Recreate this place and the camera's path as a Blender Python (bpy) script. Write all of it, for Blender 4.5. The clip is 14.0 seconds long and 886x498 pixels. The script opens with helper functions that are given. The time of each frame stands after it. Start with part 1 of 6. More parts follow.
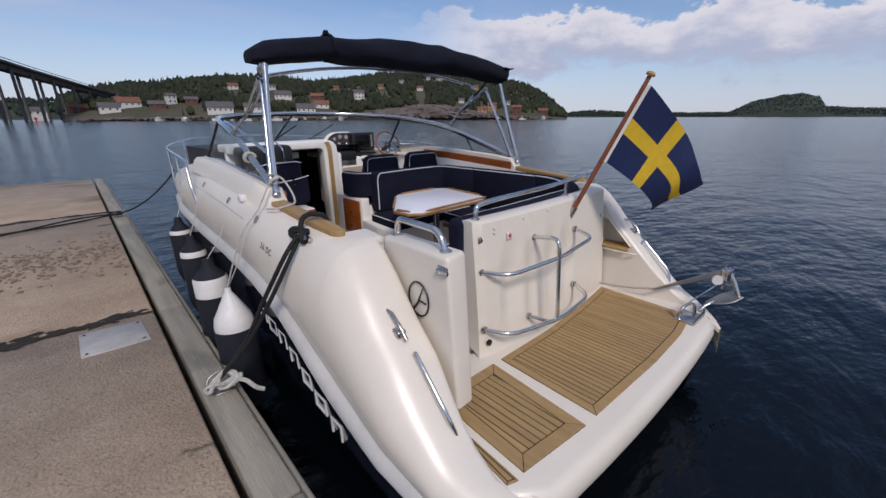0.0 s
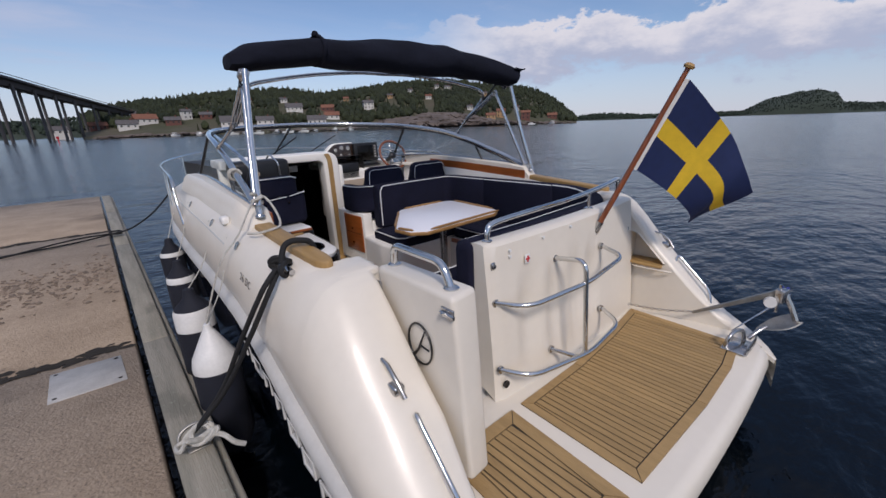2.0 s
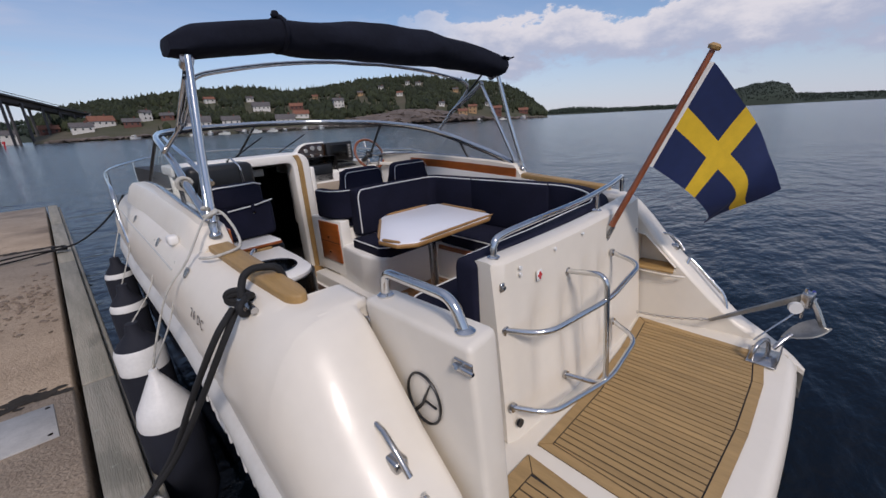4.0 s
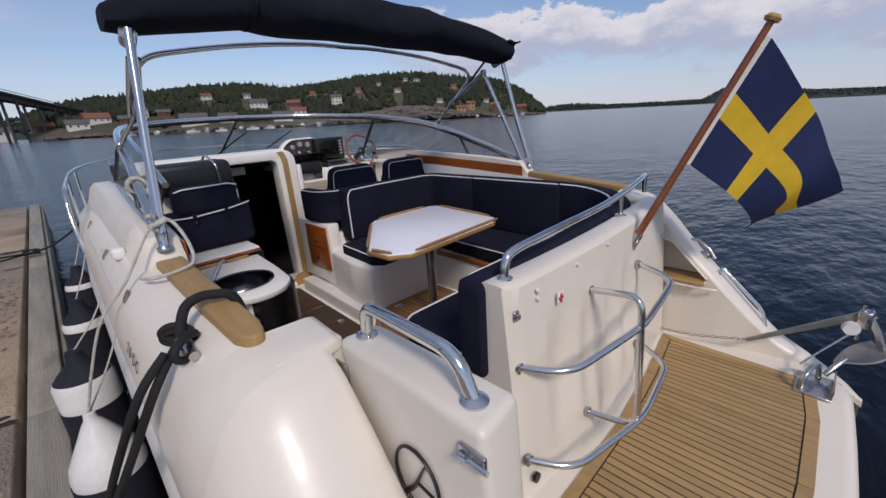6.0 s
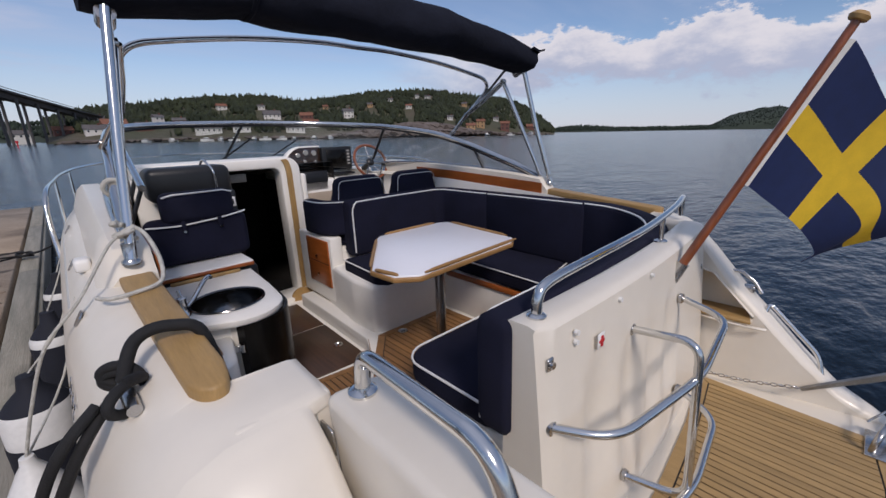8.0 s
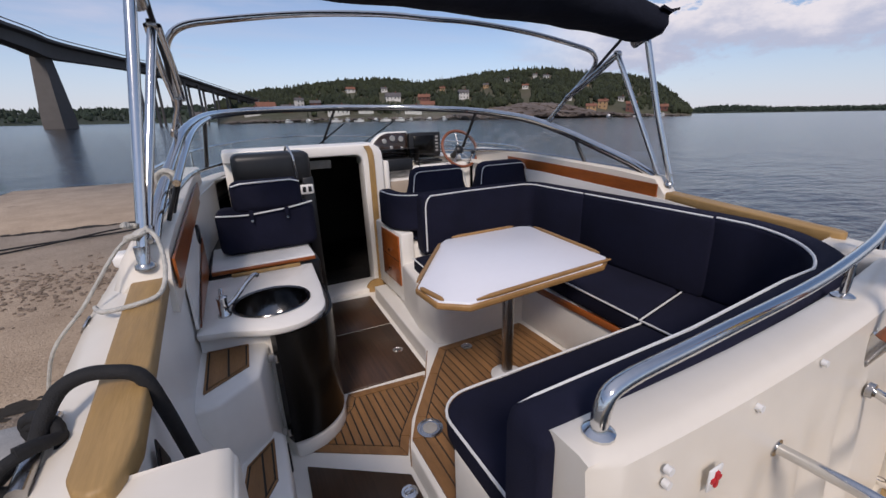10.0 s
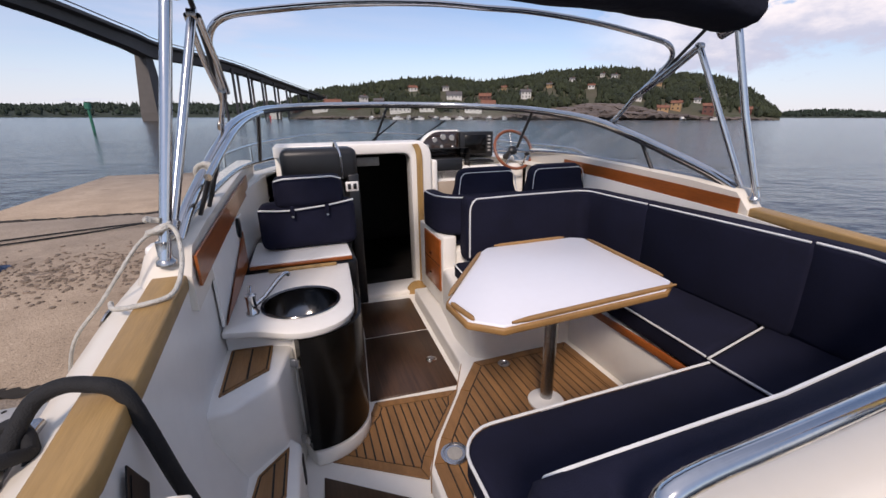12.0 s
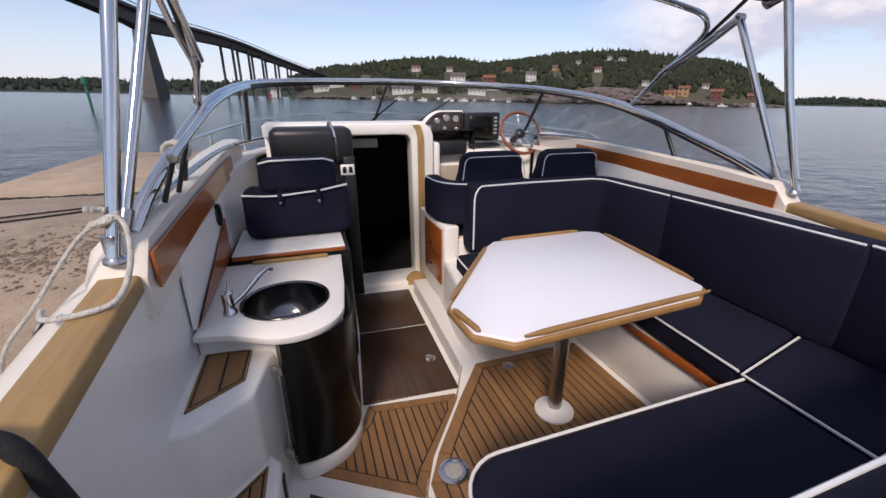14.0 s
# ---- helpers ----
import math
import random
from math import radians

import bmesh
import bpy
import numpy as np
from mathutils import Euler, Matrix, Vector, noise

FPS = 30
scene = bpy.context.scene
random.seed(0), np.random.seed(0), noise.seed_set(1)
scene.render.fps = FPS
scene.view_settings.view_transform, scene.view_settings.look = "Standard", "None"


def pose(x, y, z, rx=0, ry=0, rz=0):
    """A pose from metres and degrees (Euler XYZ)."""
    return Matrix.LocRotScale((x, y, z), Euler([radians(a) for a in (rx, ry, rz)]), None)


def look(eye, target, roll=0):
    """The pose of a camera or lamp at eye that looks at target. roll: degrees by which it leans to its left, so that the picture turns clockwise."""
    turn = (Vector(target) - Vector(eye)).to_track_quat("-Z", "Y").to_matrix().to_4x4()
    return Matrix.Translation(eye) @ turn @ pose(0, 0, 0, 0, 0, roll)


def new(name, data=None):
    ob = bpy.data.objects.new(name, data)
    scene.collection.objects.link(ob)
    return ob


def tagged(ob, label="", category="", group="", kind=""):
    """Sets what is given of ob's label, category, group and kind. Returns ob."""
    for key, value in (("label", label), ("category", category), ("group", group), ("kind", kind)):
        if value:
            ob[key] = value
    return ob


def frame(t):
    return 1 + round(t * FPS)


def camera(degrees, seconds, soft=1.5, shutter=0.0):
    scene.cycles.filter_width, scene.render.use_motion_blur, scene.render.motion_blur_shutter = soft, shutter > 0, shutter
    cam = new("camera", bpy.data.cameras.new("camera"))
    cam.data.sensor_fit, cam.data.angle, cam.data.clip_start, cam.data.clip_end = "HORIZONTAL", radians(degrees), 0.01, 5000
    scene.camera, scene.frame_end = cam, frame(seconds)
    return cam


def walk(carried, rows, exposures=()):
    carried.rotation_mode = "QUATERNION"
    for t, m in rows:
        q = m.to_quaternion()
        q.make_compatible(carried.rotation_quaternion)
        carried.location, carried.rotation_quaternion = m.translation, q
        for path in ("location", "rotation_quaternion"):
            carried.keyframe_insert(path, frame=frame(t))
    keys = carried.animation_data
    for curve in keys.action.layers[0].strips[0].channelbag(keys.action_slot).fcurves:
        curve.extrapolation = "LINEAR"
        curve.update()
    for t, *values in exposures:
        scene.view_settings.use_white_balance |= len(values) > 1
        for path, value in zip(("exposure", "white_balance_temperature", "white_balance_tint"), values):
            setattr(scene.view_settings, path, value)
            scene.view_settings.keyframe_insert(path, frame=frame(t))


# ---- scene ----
cam = camera(96.6, 14.0)
PATH = [
    (0, (-2.057, 0.398, 1.950), (-0.793, 1.813, 1.315), -0.1),
    (0.5, (-1.989, 0.441, 1.950), (-0.752, 1.871, 1.295), -0.3),
    (1, (-1.903, 0.510, 1.950), (-0.661, 1.945, 1.321), -0.7),
    (1.5, (-1.849, 0.569, 1.942), (-0.616, 2.017, 1.324), -1.4),
    (2, (-1.801, 0.643, 1.944), (-0.575, 2.104, 1.343), -1.8),
    (2.5, (-1.768, 0.744, 1.953), (-0.530, 2.194, 1.350), -3.0),
    (3, (-1.738, 0.842, 1.947), (-0.448, 2.238, 1.324), -3.1),
    (5.5, (-1.450, 1.130, 1.920), (-0.135, 2.502, 1.297), -2.8),
    (6, (-1.405, 1.211, 1.907), (-0.095, 2.581, 1.272), -2.9),
    (6.5, (-1.384, 1.276, 1.900), (-0.088, 2.659, 1.264), -1.9),
    (7, (-1.374, 1.321, 1.886), (-0.017, 2.635, 1.229), -2.2),
    (7.5, (-1.350, 1.349, 1.872), (0.039, 2.656, 1.269), -0.9),
    (8, (-1.264, 1.413, 1.862), (0.046, 2.817, 1.302), -1.0),
    (8.5, (-1.119, 1.471, 1.886), (0.071, 2.976, 1.322), -0.6),
    (9, (-1.003, 1.536, 1.890), (0.022, 3.140, 1.274), -0.1),
    (11.5, (-0.796, 1.673, 1.890), (-0.058, 3.424, 1.267), -0.6),
    (12, (-0.760, 1.720, 1.884), (-0.128, 3.507, 1.248), 0.1),
    (12.5, (-0.740, 1.761, 1.880), (-0.107, 3.534, 1.207), -0.6),
    (13, (-0.735, 1.818, 1.878), (-0.085, 3.586, 1.209), -0.8),
    (13.5, (-0.723, 1.866, 1.869), (-0.124, 3.642, 1.169), 0.6),
    (14, (-0.700, 1.906, 1.864), (-0.079, 3.668, 1.150), 1.1),
]
walk(cam, [(t, look(eye, target, roll)) for t, eye, target, roll in PATH],
     exposures=((0, -0.03, 6380, 18.5), (5.5, -0.03, 6480, 18.5), (9.0, -0.02, 6500, 18.5), (11.4, 0.40, 6880, 21.0), (14.0, 0.46, 6950, 21.5)))

# ---- light and sky ----
world = bpy.data.worlds.new("sky")
scene.world = world
world.use_nodes = True
wn, wl = world.node_tree.nodes, world.node_tree.links
wn.clear()
SUN_AZ, SUN_EL = 207.0, 42.0          # degrees clockwise from the bow; above the horizon
sky = wn.new("ShaderNodeTexSky")
sky.sky_type, sky.sun_disc = "NISHITA", False
sky.sun_elevation, sky.sun_rotation = radians(SUN_EL), radians(SUN_AZ)
sky.dust_density, sky.ozone_density = 0.1, 3.5
coord = wn.new("ShaderNodeTexCoord")
sep = wn.new("ShaderNodeSeparateXYZ")
wl.new(coord.outputs["Generated"], sep.inputs[0])


def wmath(op, a, b=None, c=None, clamp=False):
    n = wn.new("ShaderNodeMath")
    n.operation, n.use_clamp = op, clamp
    for i, v in enumerate((a, b, c)):
        if v is None:
            continue
        if isinstance(v, (int, float)):
            n.inputs[i].default_value = v
        else:
            wl.new(v, n.inputs[i])
    return n.outputs[0]


# clouds lie on a flat layer: direction divided by its height
up = wmath("MAXIMUM", wmath("ADD", sep.outputs[2], 0.06), 0.03)
flat = wn.new("ShaderNodeCombineXYZ")
wl.new(wmath("DIVIDE", sep.outputs[0], up), flat.inputs[0])
wl.new(wmath("DIVIDE", sep.outputs[1], up), flat.inputs[1])


def cloud_noise(scale, detail, stretch, shift):
    m = wn.new("ShaderNodeMapping")
    m.inputs["Scale"].default_value, m.inputs["Location"].default_value = stretch, shift
    wl.new(flat.outputs[0], m.inputs[0])
    n = wn.new("ShaderNodeTexNoise")
    n.inputs["Scale"].default_value, n.inputs["Detail"].default_value, n.inputs["Roughness"].default_value = scale, detail, 0.58
    wl.new(m.outputs[0], n.inputs["Vector"])
    return n.outputs[0]


# the veil is closed in the west, torn in the east
west = wmath("ADD", 0.40, wmath("MULTIPLY", sep.outputs[0], 0.16))
# unseen cloud over the zenith, added to give the cockpit more fill light
west = wmath("SUBTRACT", west, wmath("MULTIPLY", wmath("MAXIMUM", wmath("SUBTRACT", sep.outputs[2], 0.40), 0.0), 0.7))
puffs = cloud_noise(0.55, 9, (1, 1, 1), (3.1, 1.7, 0))
veil = cloud_noise(0.35, 6, (0.45, 1.3, 1), (9.0, 4.0, 2))
cover = wmath("ADD", wmath("MULTIPLY", wmath("SUBTRACT", puffs, 0.53), 4.0, clamp=True),
              wmath("MULTIPLY", wmath("SUBTRACT", veil, west), 2.2, clamp=True), clamp=True)
cover = wmath("MULTIPLY", cover, 0.80)


def wramp(v, a, b):
    n = wn.new("ShaderNodeMapRange")
    n.interpolation_type = "SMOOTHSTEP"
    n.inputs[1].default_value, n.inputs[2].default_value = a, b
    wl.new(v, n.inputs[0])
    return n.outputs[0]


# thin haze towards the horizon
cover = wmath("MAXIMUM", cover, wmath("MULTIPLY", wmath("SUBTRACT", 1.0, wramp(sep.outputs[2], 0.0, 0.20)), 0.72))
# a bank of cumulus low in the east
lump = wn.new("ShaderNodeTexNoise")
lump.inputs["Scale"].default_value, lump.inputs["Detail"].default_value, lump.inputs["Roughness"].default_value = 6.5, 10, 0.62
lm = wn.new("ShaderNodeMapping")
lm.inputs["Scale"].default_value = (1, 1, 2.2)
wl.new(coord.outputs["Generated"], lm.inputs[0])
wl.new(lm.outputs[0], lump.inputs["Vector"])
zz = wmath("ADD", sep.outputs[2], wmath("MULTIPLY", wmath("SUBTRACT", lump.outputs[0], 0.5), 0.22))
bank = wmath("MULTIPLY", wramp(zz, 0.078, 0.115), wmath("SUBTRACT", 1.0, wramp(zz, 0.193, 0.206)))
bank = wmath("MULTIPLY", bank, wramp(sep.outputs[0], 0.55, 0.78))
mixn = wn.new("ShaderNodeMixRGB")
mixn.inputs[2].default_value = (4.7, 5.4, 6.8, 1)
wl.new(cover, mixn.inputs[0])
wl.new(sky.outputs[0], mixn.inputs[1])
mix2 = wn.new("ShaderNodeMixRGB")
wl.new(bank, mix2.inputs[0])
wl.new(mixn.outputs[0], mix2.inputs[1])
tone = wn.new("ShaderNodeMixRGB")
tone.inputs[1].default_value, tone.inputs[2].default_value = (4.2, 4.8, 6.0, 1), (7.0, 7.1, 7.4, 1)
wl.new(wramp(wmath("ADD", zz, wmath("MULTIPLY", lump.outputs[0], 0.08)), 0.15, 0.24), tone.inputs[0])
wl.new(tone.outputs[0], mix2.inputs[2])
bgn = wn.new("ShaderNodeBackground")
bgn.inputs["Strength"].default_value = 0.10
wl.new(mix2.outputs[0], bgn.inputs[0])
outn = wn.new("ShaderNodeOutputWorld")
wl.new(bgn.outputs[0], outn.inputs[0])

sun = new("sun", bpy.data.lights.new("sun", "SUN"))
sun.data.energy, sun.data.angle, sun.data.color = 2.1, radians(12), (1.0, 0.93, 0.83)
sa, se = radians(SUN_AZ), radians(SUN_EL)
sun_dir = Vector((math.sin(sa) * math.cos(se), math.cos(sa) * math.cos(se), math.sin(se)))
sun.matrix_world = look(sun_dir * 50, (0, 0, 0))


# ---- materials ----
def material(name, color, rough=0.5, metal=0.0, var=0.12, scale=6.0, bump=0.0, bscale=80.0, spec=0.5, stretch=(1, 1, 1),
             tint=None, detail=5, rand=0.0, coat=0.0, rvar=0.0):
    """A principled material with colour variation at two scales, random tone per piece and fine relief."""
    m = bpy.data.materials.new(name)
    m.use_nodes = True
    nt = m.node_tree
    p = nt.nodes["Principled BSDF"]
    p.inputs["Roughness"].default_value, p.inputs["Metallic"].default_value = rough, metal
    p.inputs["Specular IOR Level"].default_value = spec
    p.inputs["Coat Weight"].default_value = coat
    tc = nt.nodes.new("ShaderNodeTexCoord")
    mp = nt.nodes.new("ShaderNodeMapping")
    mp.inputs["Scale"].default_value = stretch
    nt.links.new(tc.outputs["Object"], mp.inputs[0])

    def noise_tex(s, d):
        n = nt.nodes.new("ShaderNodeTexNoise")
        n.inputs["Scale"].default_value, n.inputs["Detail"].default_value = s, d
        nt.links.new(mp.outputs[0], n.inputs["Vector"])
        return n.outputs[0]

    big, small = noise_tex(scale, detail), noise_tex(scale * 9, 3)
    ramp = nt.nodes.new("ShaderNodeMapRange")
    add = nt.nodes.new("ShaderNodeMath")
    add.operation = "MULTIPLY_ADD"
    nt.links.new(small, add.inputs[0])
    add.inputs[1].default_value = 0.45
    nt.links.new(big, add.inputs[2])
    nt.links.new(add.outputs[0], ramp.inputs[0])
    ramp.inputs[1].default_value, ramp.inputs[2].default_value = 0.45, 1.0
    mix = nt.nodes.new("ShaderNodeMixRGB")
    c2 = tint if tint else tuple(c * (1 - var * 2) for c in color)
    mix.inputs[1].default_value, mix.inputs[2].default_value = (*color, 1), (*c2, 1)
    nt.links.new(ramp.outputs[0], mix.inputs[0])
    last = mix.outputs[0]
    if rand:
        oi = nt.nodes.new("ShaderNodeObjectInfo")
        geo = nt.nodes.new("ShaderNodeNewGeometry")
        s = nt.nodes.new("ShaderNodeMath")
        s.operation = "ADD"
        nt.links.new(oi.outputs["Random"], s.inputs[0])
        nt.links.new(geo.outputs["Random Per Island"], s.inputs[1])
        r = nt.nodes.new("ShaderNodeMapRange")
        r.inputs[2].default_value = 2.0
        r.inputs[3].default_value, r.inputs[4].default_value = 1 - rand, 1 + rand
        nt.links.new(s.outputs[0], r.inputs[0])
        hsv = nt.nodes.new("ShaderNodeHueSaturation")
        nt.links.new(r.outputs[0], hsv.inputs["Value"])
        nt.links.new(last, hsv.inputs["Color"])
        last = hsv.outputs[0]
    nt.links.new(last, p.inputs["Base Color"])
    if rvar:
        rr = nt.nodes.new("ShaderNodeMapRange")
        rr.inputs[3].default_value, rr.inputs[4].default_value = rough - rvar, rough + rvar
        nt.links.new(big, rr.inputs[0])
        nt.links.new(rr.outputs[0], p.inputs["Roughness"])
    if bump:
        b = nt.nodes.new("ShaderNodeBump")
        b.inputs["Strength"].default_value, b.inputs["Distance"].default_value = bump, 0.01
        nt.links.new(noise_tex(bscale, 4), b.inputs["Height"])
        nt.links.new(b.outputs[0], p.inputs["Normal"])
    return m


GEL = material("white_gelcoat", (0.76, 0.70, 0.60), 0.34, var=0.04, scale=2.0, coat=0.12, rvar=0.06, bump=0.02, bscale=6)
GEL_IN = material("liner_gelcoat", (0.86, 0.83, 0.77), 0.36, var=0.04, scale=2.5, rvar=0.06, bump=0.03, bscale=9)
# grey paints the shade of the strake's downward-facing chamfer; also colours the deck seam
GREY_BAND = material("strake_shade_and_seam_grey", (0.55, 0.54, 0.51), 0.42, var=0.08, scale=5)
NAVY_HULL = material("navy_hull_paint", (0.006, 0.009, 0.02), 0.12, var=0.1, scale=2, coat=0.4)
NAVY = material("navy_cushion_cloth", (0.0100, 0.0110, 0.0285), 0.9, var=0.18, scale=5, bump=0.35, bscale=420, spec=0.25)
CANVAS = material("navy_canvas", (0.010, 0.012, 0.022), 0.9, var=0.2, scale=4, bump=1.0, bscale=13, spec=0.2)
PIPING = material("white_piping", (0.78, 0.78, 0.76), 0.6, var=0.06, scale=20)
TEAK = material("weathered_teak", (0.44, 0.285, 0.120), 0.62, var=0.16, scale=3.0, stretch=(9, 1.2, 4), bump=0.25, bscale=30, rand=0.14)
# darker, redder teak for the cockpit sole, riser and steps
TEAK_DARK = material("cockpit_teak", (0.33, 0.165, 0.06), 0.5, var=0.2, scale=3.0, stretch=(9, 1.2, 4), bump=0.25, bscale=30, rand=0.2)
TEAK_CAP = material("varnished_teak_cap", (0.44, 0.27, 0.10), 0.5, var=0.18, scale=2.5, stretch=(10, 1, 3), bump=0.12, bscale=25)
TEAK_FID = material("oiled_teak_fiddle", (0.38, 0.205, 0.07), 0.45, var=0.2, scale=3, stretch=(4, 2, 4), bump=0.1, bscale=25)
HATCH = material("brown_hatch_laminate", (0.085, 0.042, 0.022), 0.38, var=0.3, scale=3, stretch=(24, 1, 3), bump=0.12, bscale=30)
CAULK = material("black_caulking", (0.025, 0.022, 0.02), 0.7, var=0.1)
MAHOG = material("varnished_mahogany", (0.37, 0.10, 0.02), 0.3, var=0.22, scale=2.5, stretch=(8, 2, 10), coat=0.2)
CHROME = material("polished_stainless", (0.66, 0.66, 0.65), 0.15, metal=1.0, var=0.05, scale=8, rvar=0.05)
STEEL = material("brushed_stainless", (0.52, 0.51, 0.50), 0.25, metal=1.0, var=0.08, scale=10, rvar=0.08)
GALV = material("galvanised_steel", (0.42, 0.40, 0.36), 0.45, metal=0.9, var=0.2, scale=14)
BLACK = material("black_plastic", (0.012, 0.012, 0.013), 0.38, var=0.2, scale=8, bump=0.06, bscale=200)
# base colour darkened to imitate the canopy's dark reflection in the bowl
SINK = material("darkened_sink_steel", (0.20, 0.195, 0.19), 0.16, metal=1.0, var=0.15, scale=10, rvar=0.05)
WALNUT = material("walnut_dash_panel", (0.045, 0.022, 0.012), 0.25, var=0.35, scale=6, stretch=(3, 1, 12), coat=0.5)
DARK = material("cabin_shade", (0.018, 0.016, 0.015), 0.6, var=0.3, scale=3)
SMOKE = material("black_acrylic_door", (0.005, 0.0045, 0.004), 0.22, var=0.1, scale=2, spec=0.22)
TABLETOP = material("white_laminate", (0.80, 0.80, 0.83), 0.33, var=0.02, scale=3)
WHITE = material("white_paint", (0.78, 0.77, 0.74), 0.45, var=0.06, scale=3)
RUBBER = material("fender_vinyl", (0.76, 0.75, 0.72), 0.42, var=0.10, scale=7, bump=0.04, bscale=20)
RUBBER_B = material("navy_fender_cover", (0.008, 0.010, 0.020), 0.8, var=0.2, scale=6, bump=0.3, bscale=250)
ROPE_B = material("black_braided_rope", (0.012, 0.012, 0.013), 0.8, var=0.3, scale=40, bump=0.35, bscale=320)
ROPE_W = material("white_braided_rope", (0.62, 0.60, 0.54), 0.8, var=0.2, scale=40, bump=0.8, bscale=150)
CONCRETE = material("worn_concrete", (0.46, 0.355, 0.255), 0.9, var=0.2, scale=2.2, bump=0.8, bscale=70, tint=(0.31, 0.235, 0.165), detail=12)
BEAM = material("grey_weathered_timber", (0.35, 0.315, 0.255), 0.85, var=0.25, scale=2.2, stretch=(8, 0.6, 8), bump=0.5, bscale=20, tint=(0.20, 0.19, 0.15))
PLATE = material("zinc_plate", (0.47, 0.455, 0.43), 0.6, metal=0.15, var=0.15, scale=9, bump=0.2, bscale=120)
FLAG_B = material("flag_blue_cloth", (0.006, 0.018, 0.085), 0.8, var=0.1, scale=20)
FLAG_Y = material("flag_yellow_cloth", (0.72, 0.47, 0.02), 0.8, var=0.08, scale=20)
RED = material("red_mark", (0.55, 0.02, 0.03), 0.5, var=0.05)
BRASSW = material("flagstaff_wood", (0.30, 0.085, 0.03), 0.3, var=0.25, scale=4, stretch=(10, 10, 1), coat=0.4)
BEIGE = material("beige_vinyl", (0.42, 0.34, 0.26), 0.6, var=0.08, scale=6)
LEAF = material("far_foliage", (0.008, 0.014, 0.006), 0.9, var=0.35, scale=0.05, rand=0.45, tint=(0.026, 0.032, 0.010))
GROUND = material("hill_ground", (0.040, 0.050, 0.018), 0.95, var=0.3, scale=0.03, tint=(0.105, 0.085, 0.060), detail=10)
ROCK = material("shore_rock", (0.17, 0.135, 0.115), 0.9, var=0.3, scale=0.06, bump=0.4, bscale=0.3)
STONE = material("bridge_concrete", (0.115, 0.105, 0.098), 0.8, var=0.15, scale=0.05)
WALL_W = material("white_timber_wall", (0.62, 0.60, 0.56), 0.7, var=0.06, scale=0.5)
WALL_R = material("falu_red_wall", (0.15, 0.06, 0.045), 0.8, var=0.15, scale=0.5)
WALL_Y = material("ochre_wall", (0.42, 0.26, 0.13), 0.8, var=0.1, scale=0.5)
ROOF_R = material("red_tile_roof", (0.24, 0.10, 0.06), 0.8, var=0.2, scale=0.8)
ROOF_G = material("grey_roof", (0.12, 0.11, 0.11), 0.8, var=0.2, scale=0.8)
DIAL = material("pale_dial_face", (0.42, 0.42, 0.40), 0.3, var=0.3, scale=30)
PANE = material("dark_window_pane", (0.03, 0.035, 0.04), 0.1)


def stained(m, colour, scale, stretch, lo, hi, amount):
    """Adds dark blotches of their own shape to a material."""
    nt = m.node_tree
    p = nt.nodes["Principled BSDF"]
    old = p.inputs["Base Color"].links[0].from_socket
    tc = nt.nodes.new("ShaderNodeTexCoord")
    mp = nt.nodes.new("ShaderNodeMapping")
    mp.inputs["Scale"].default_value = stretch
    nt.links.new(tc.outputs["Object"], mp.inputs[0])
    n = nt.nodes.new("ShaderNodeTexNoise")
    n.inputs["Scale"].default_value, n.inputs["Detail"].default_value, n.inputs["Roughness"].default_value = scale, 10, 0.62
    nt.links.new(mp.outputs[0], n.inputs["Vector"])
    r = nt.nodes.new("ShaderNodeMapRange")
    r.inputs[1].default_value, r.inputs[2].default_value, r.inputs[4].default_value = lo, hi, amount
    nt.links.new(n.outputs[0], r.inputs[0])
    mix = nt.nodes.new("ShaderNodeMixRGB")
    mix.inputs[2].default_value = (*colour, 1)
    nt.links.new(r.outputs[0], mix.inputs[0])
    nt.links.new(old, mix.inputs[1])
    nt.links.new(mix.outputs[0], p.inputs["Base Color"])


stained(CONCRETE, (0.10, 0.072, 0.052), 0.55, (0.8, 1.0, 1), 0.57, 0.68, 0.55)
stained(CONCRETE, (0.045, 0.034, 0.027), 2.6, (0.6, 1.2, 1), 0.66, 0.70, 0.75)
stained(CONCRETE, (0.56, 0.45, 0.34), 34, (1, 1, 1), 0.57, 0.66, 0.45)
stained(CONCRETE, (0.13, 0.095, 0.070), 48, (1, 1, 1), 0.55, 0.64, 0.6)
stained(BEAM, (0.13, 0.125, 0.10), 2.4, (1.5, 0.5, 1), 0.55, 0.66, 0.6)
stained(BEAM, (0.34, 0.37, 0.30), 30, (1, 1, 1), 0.60, 0.68, 0.5)


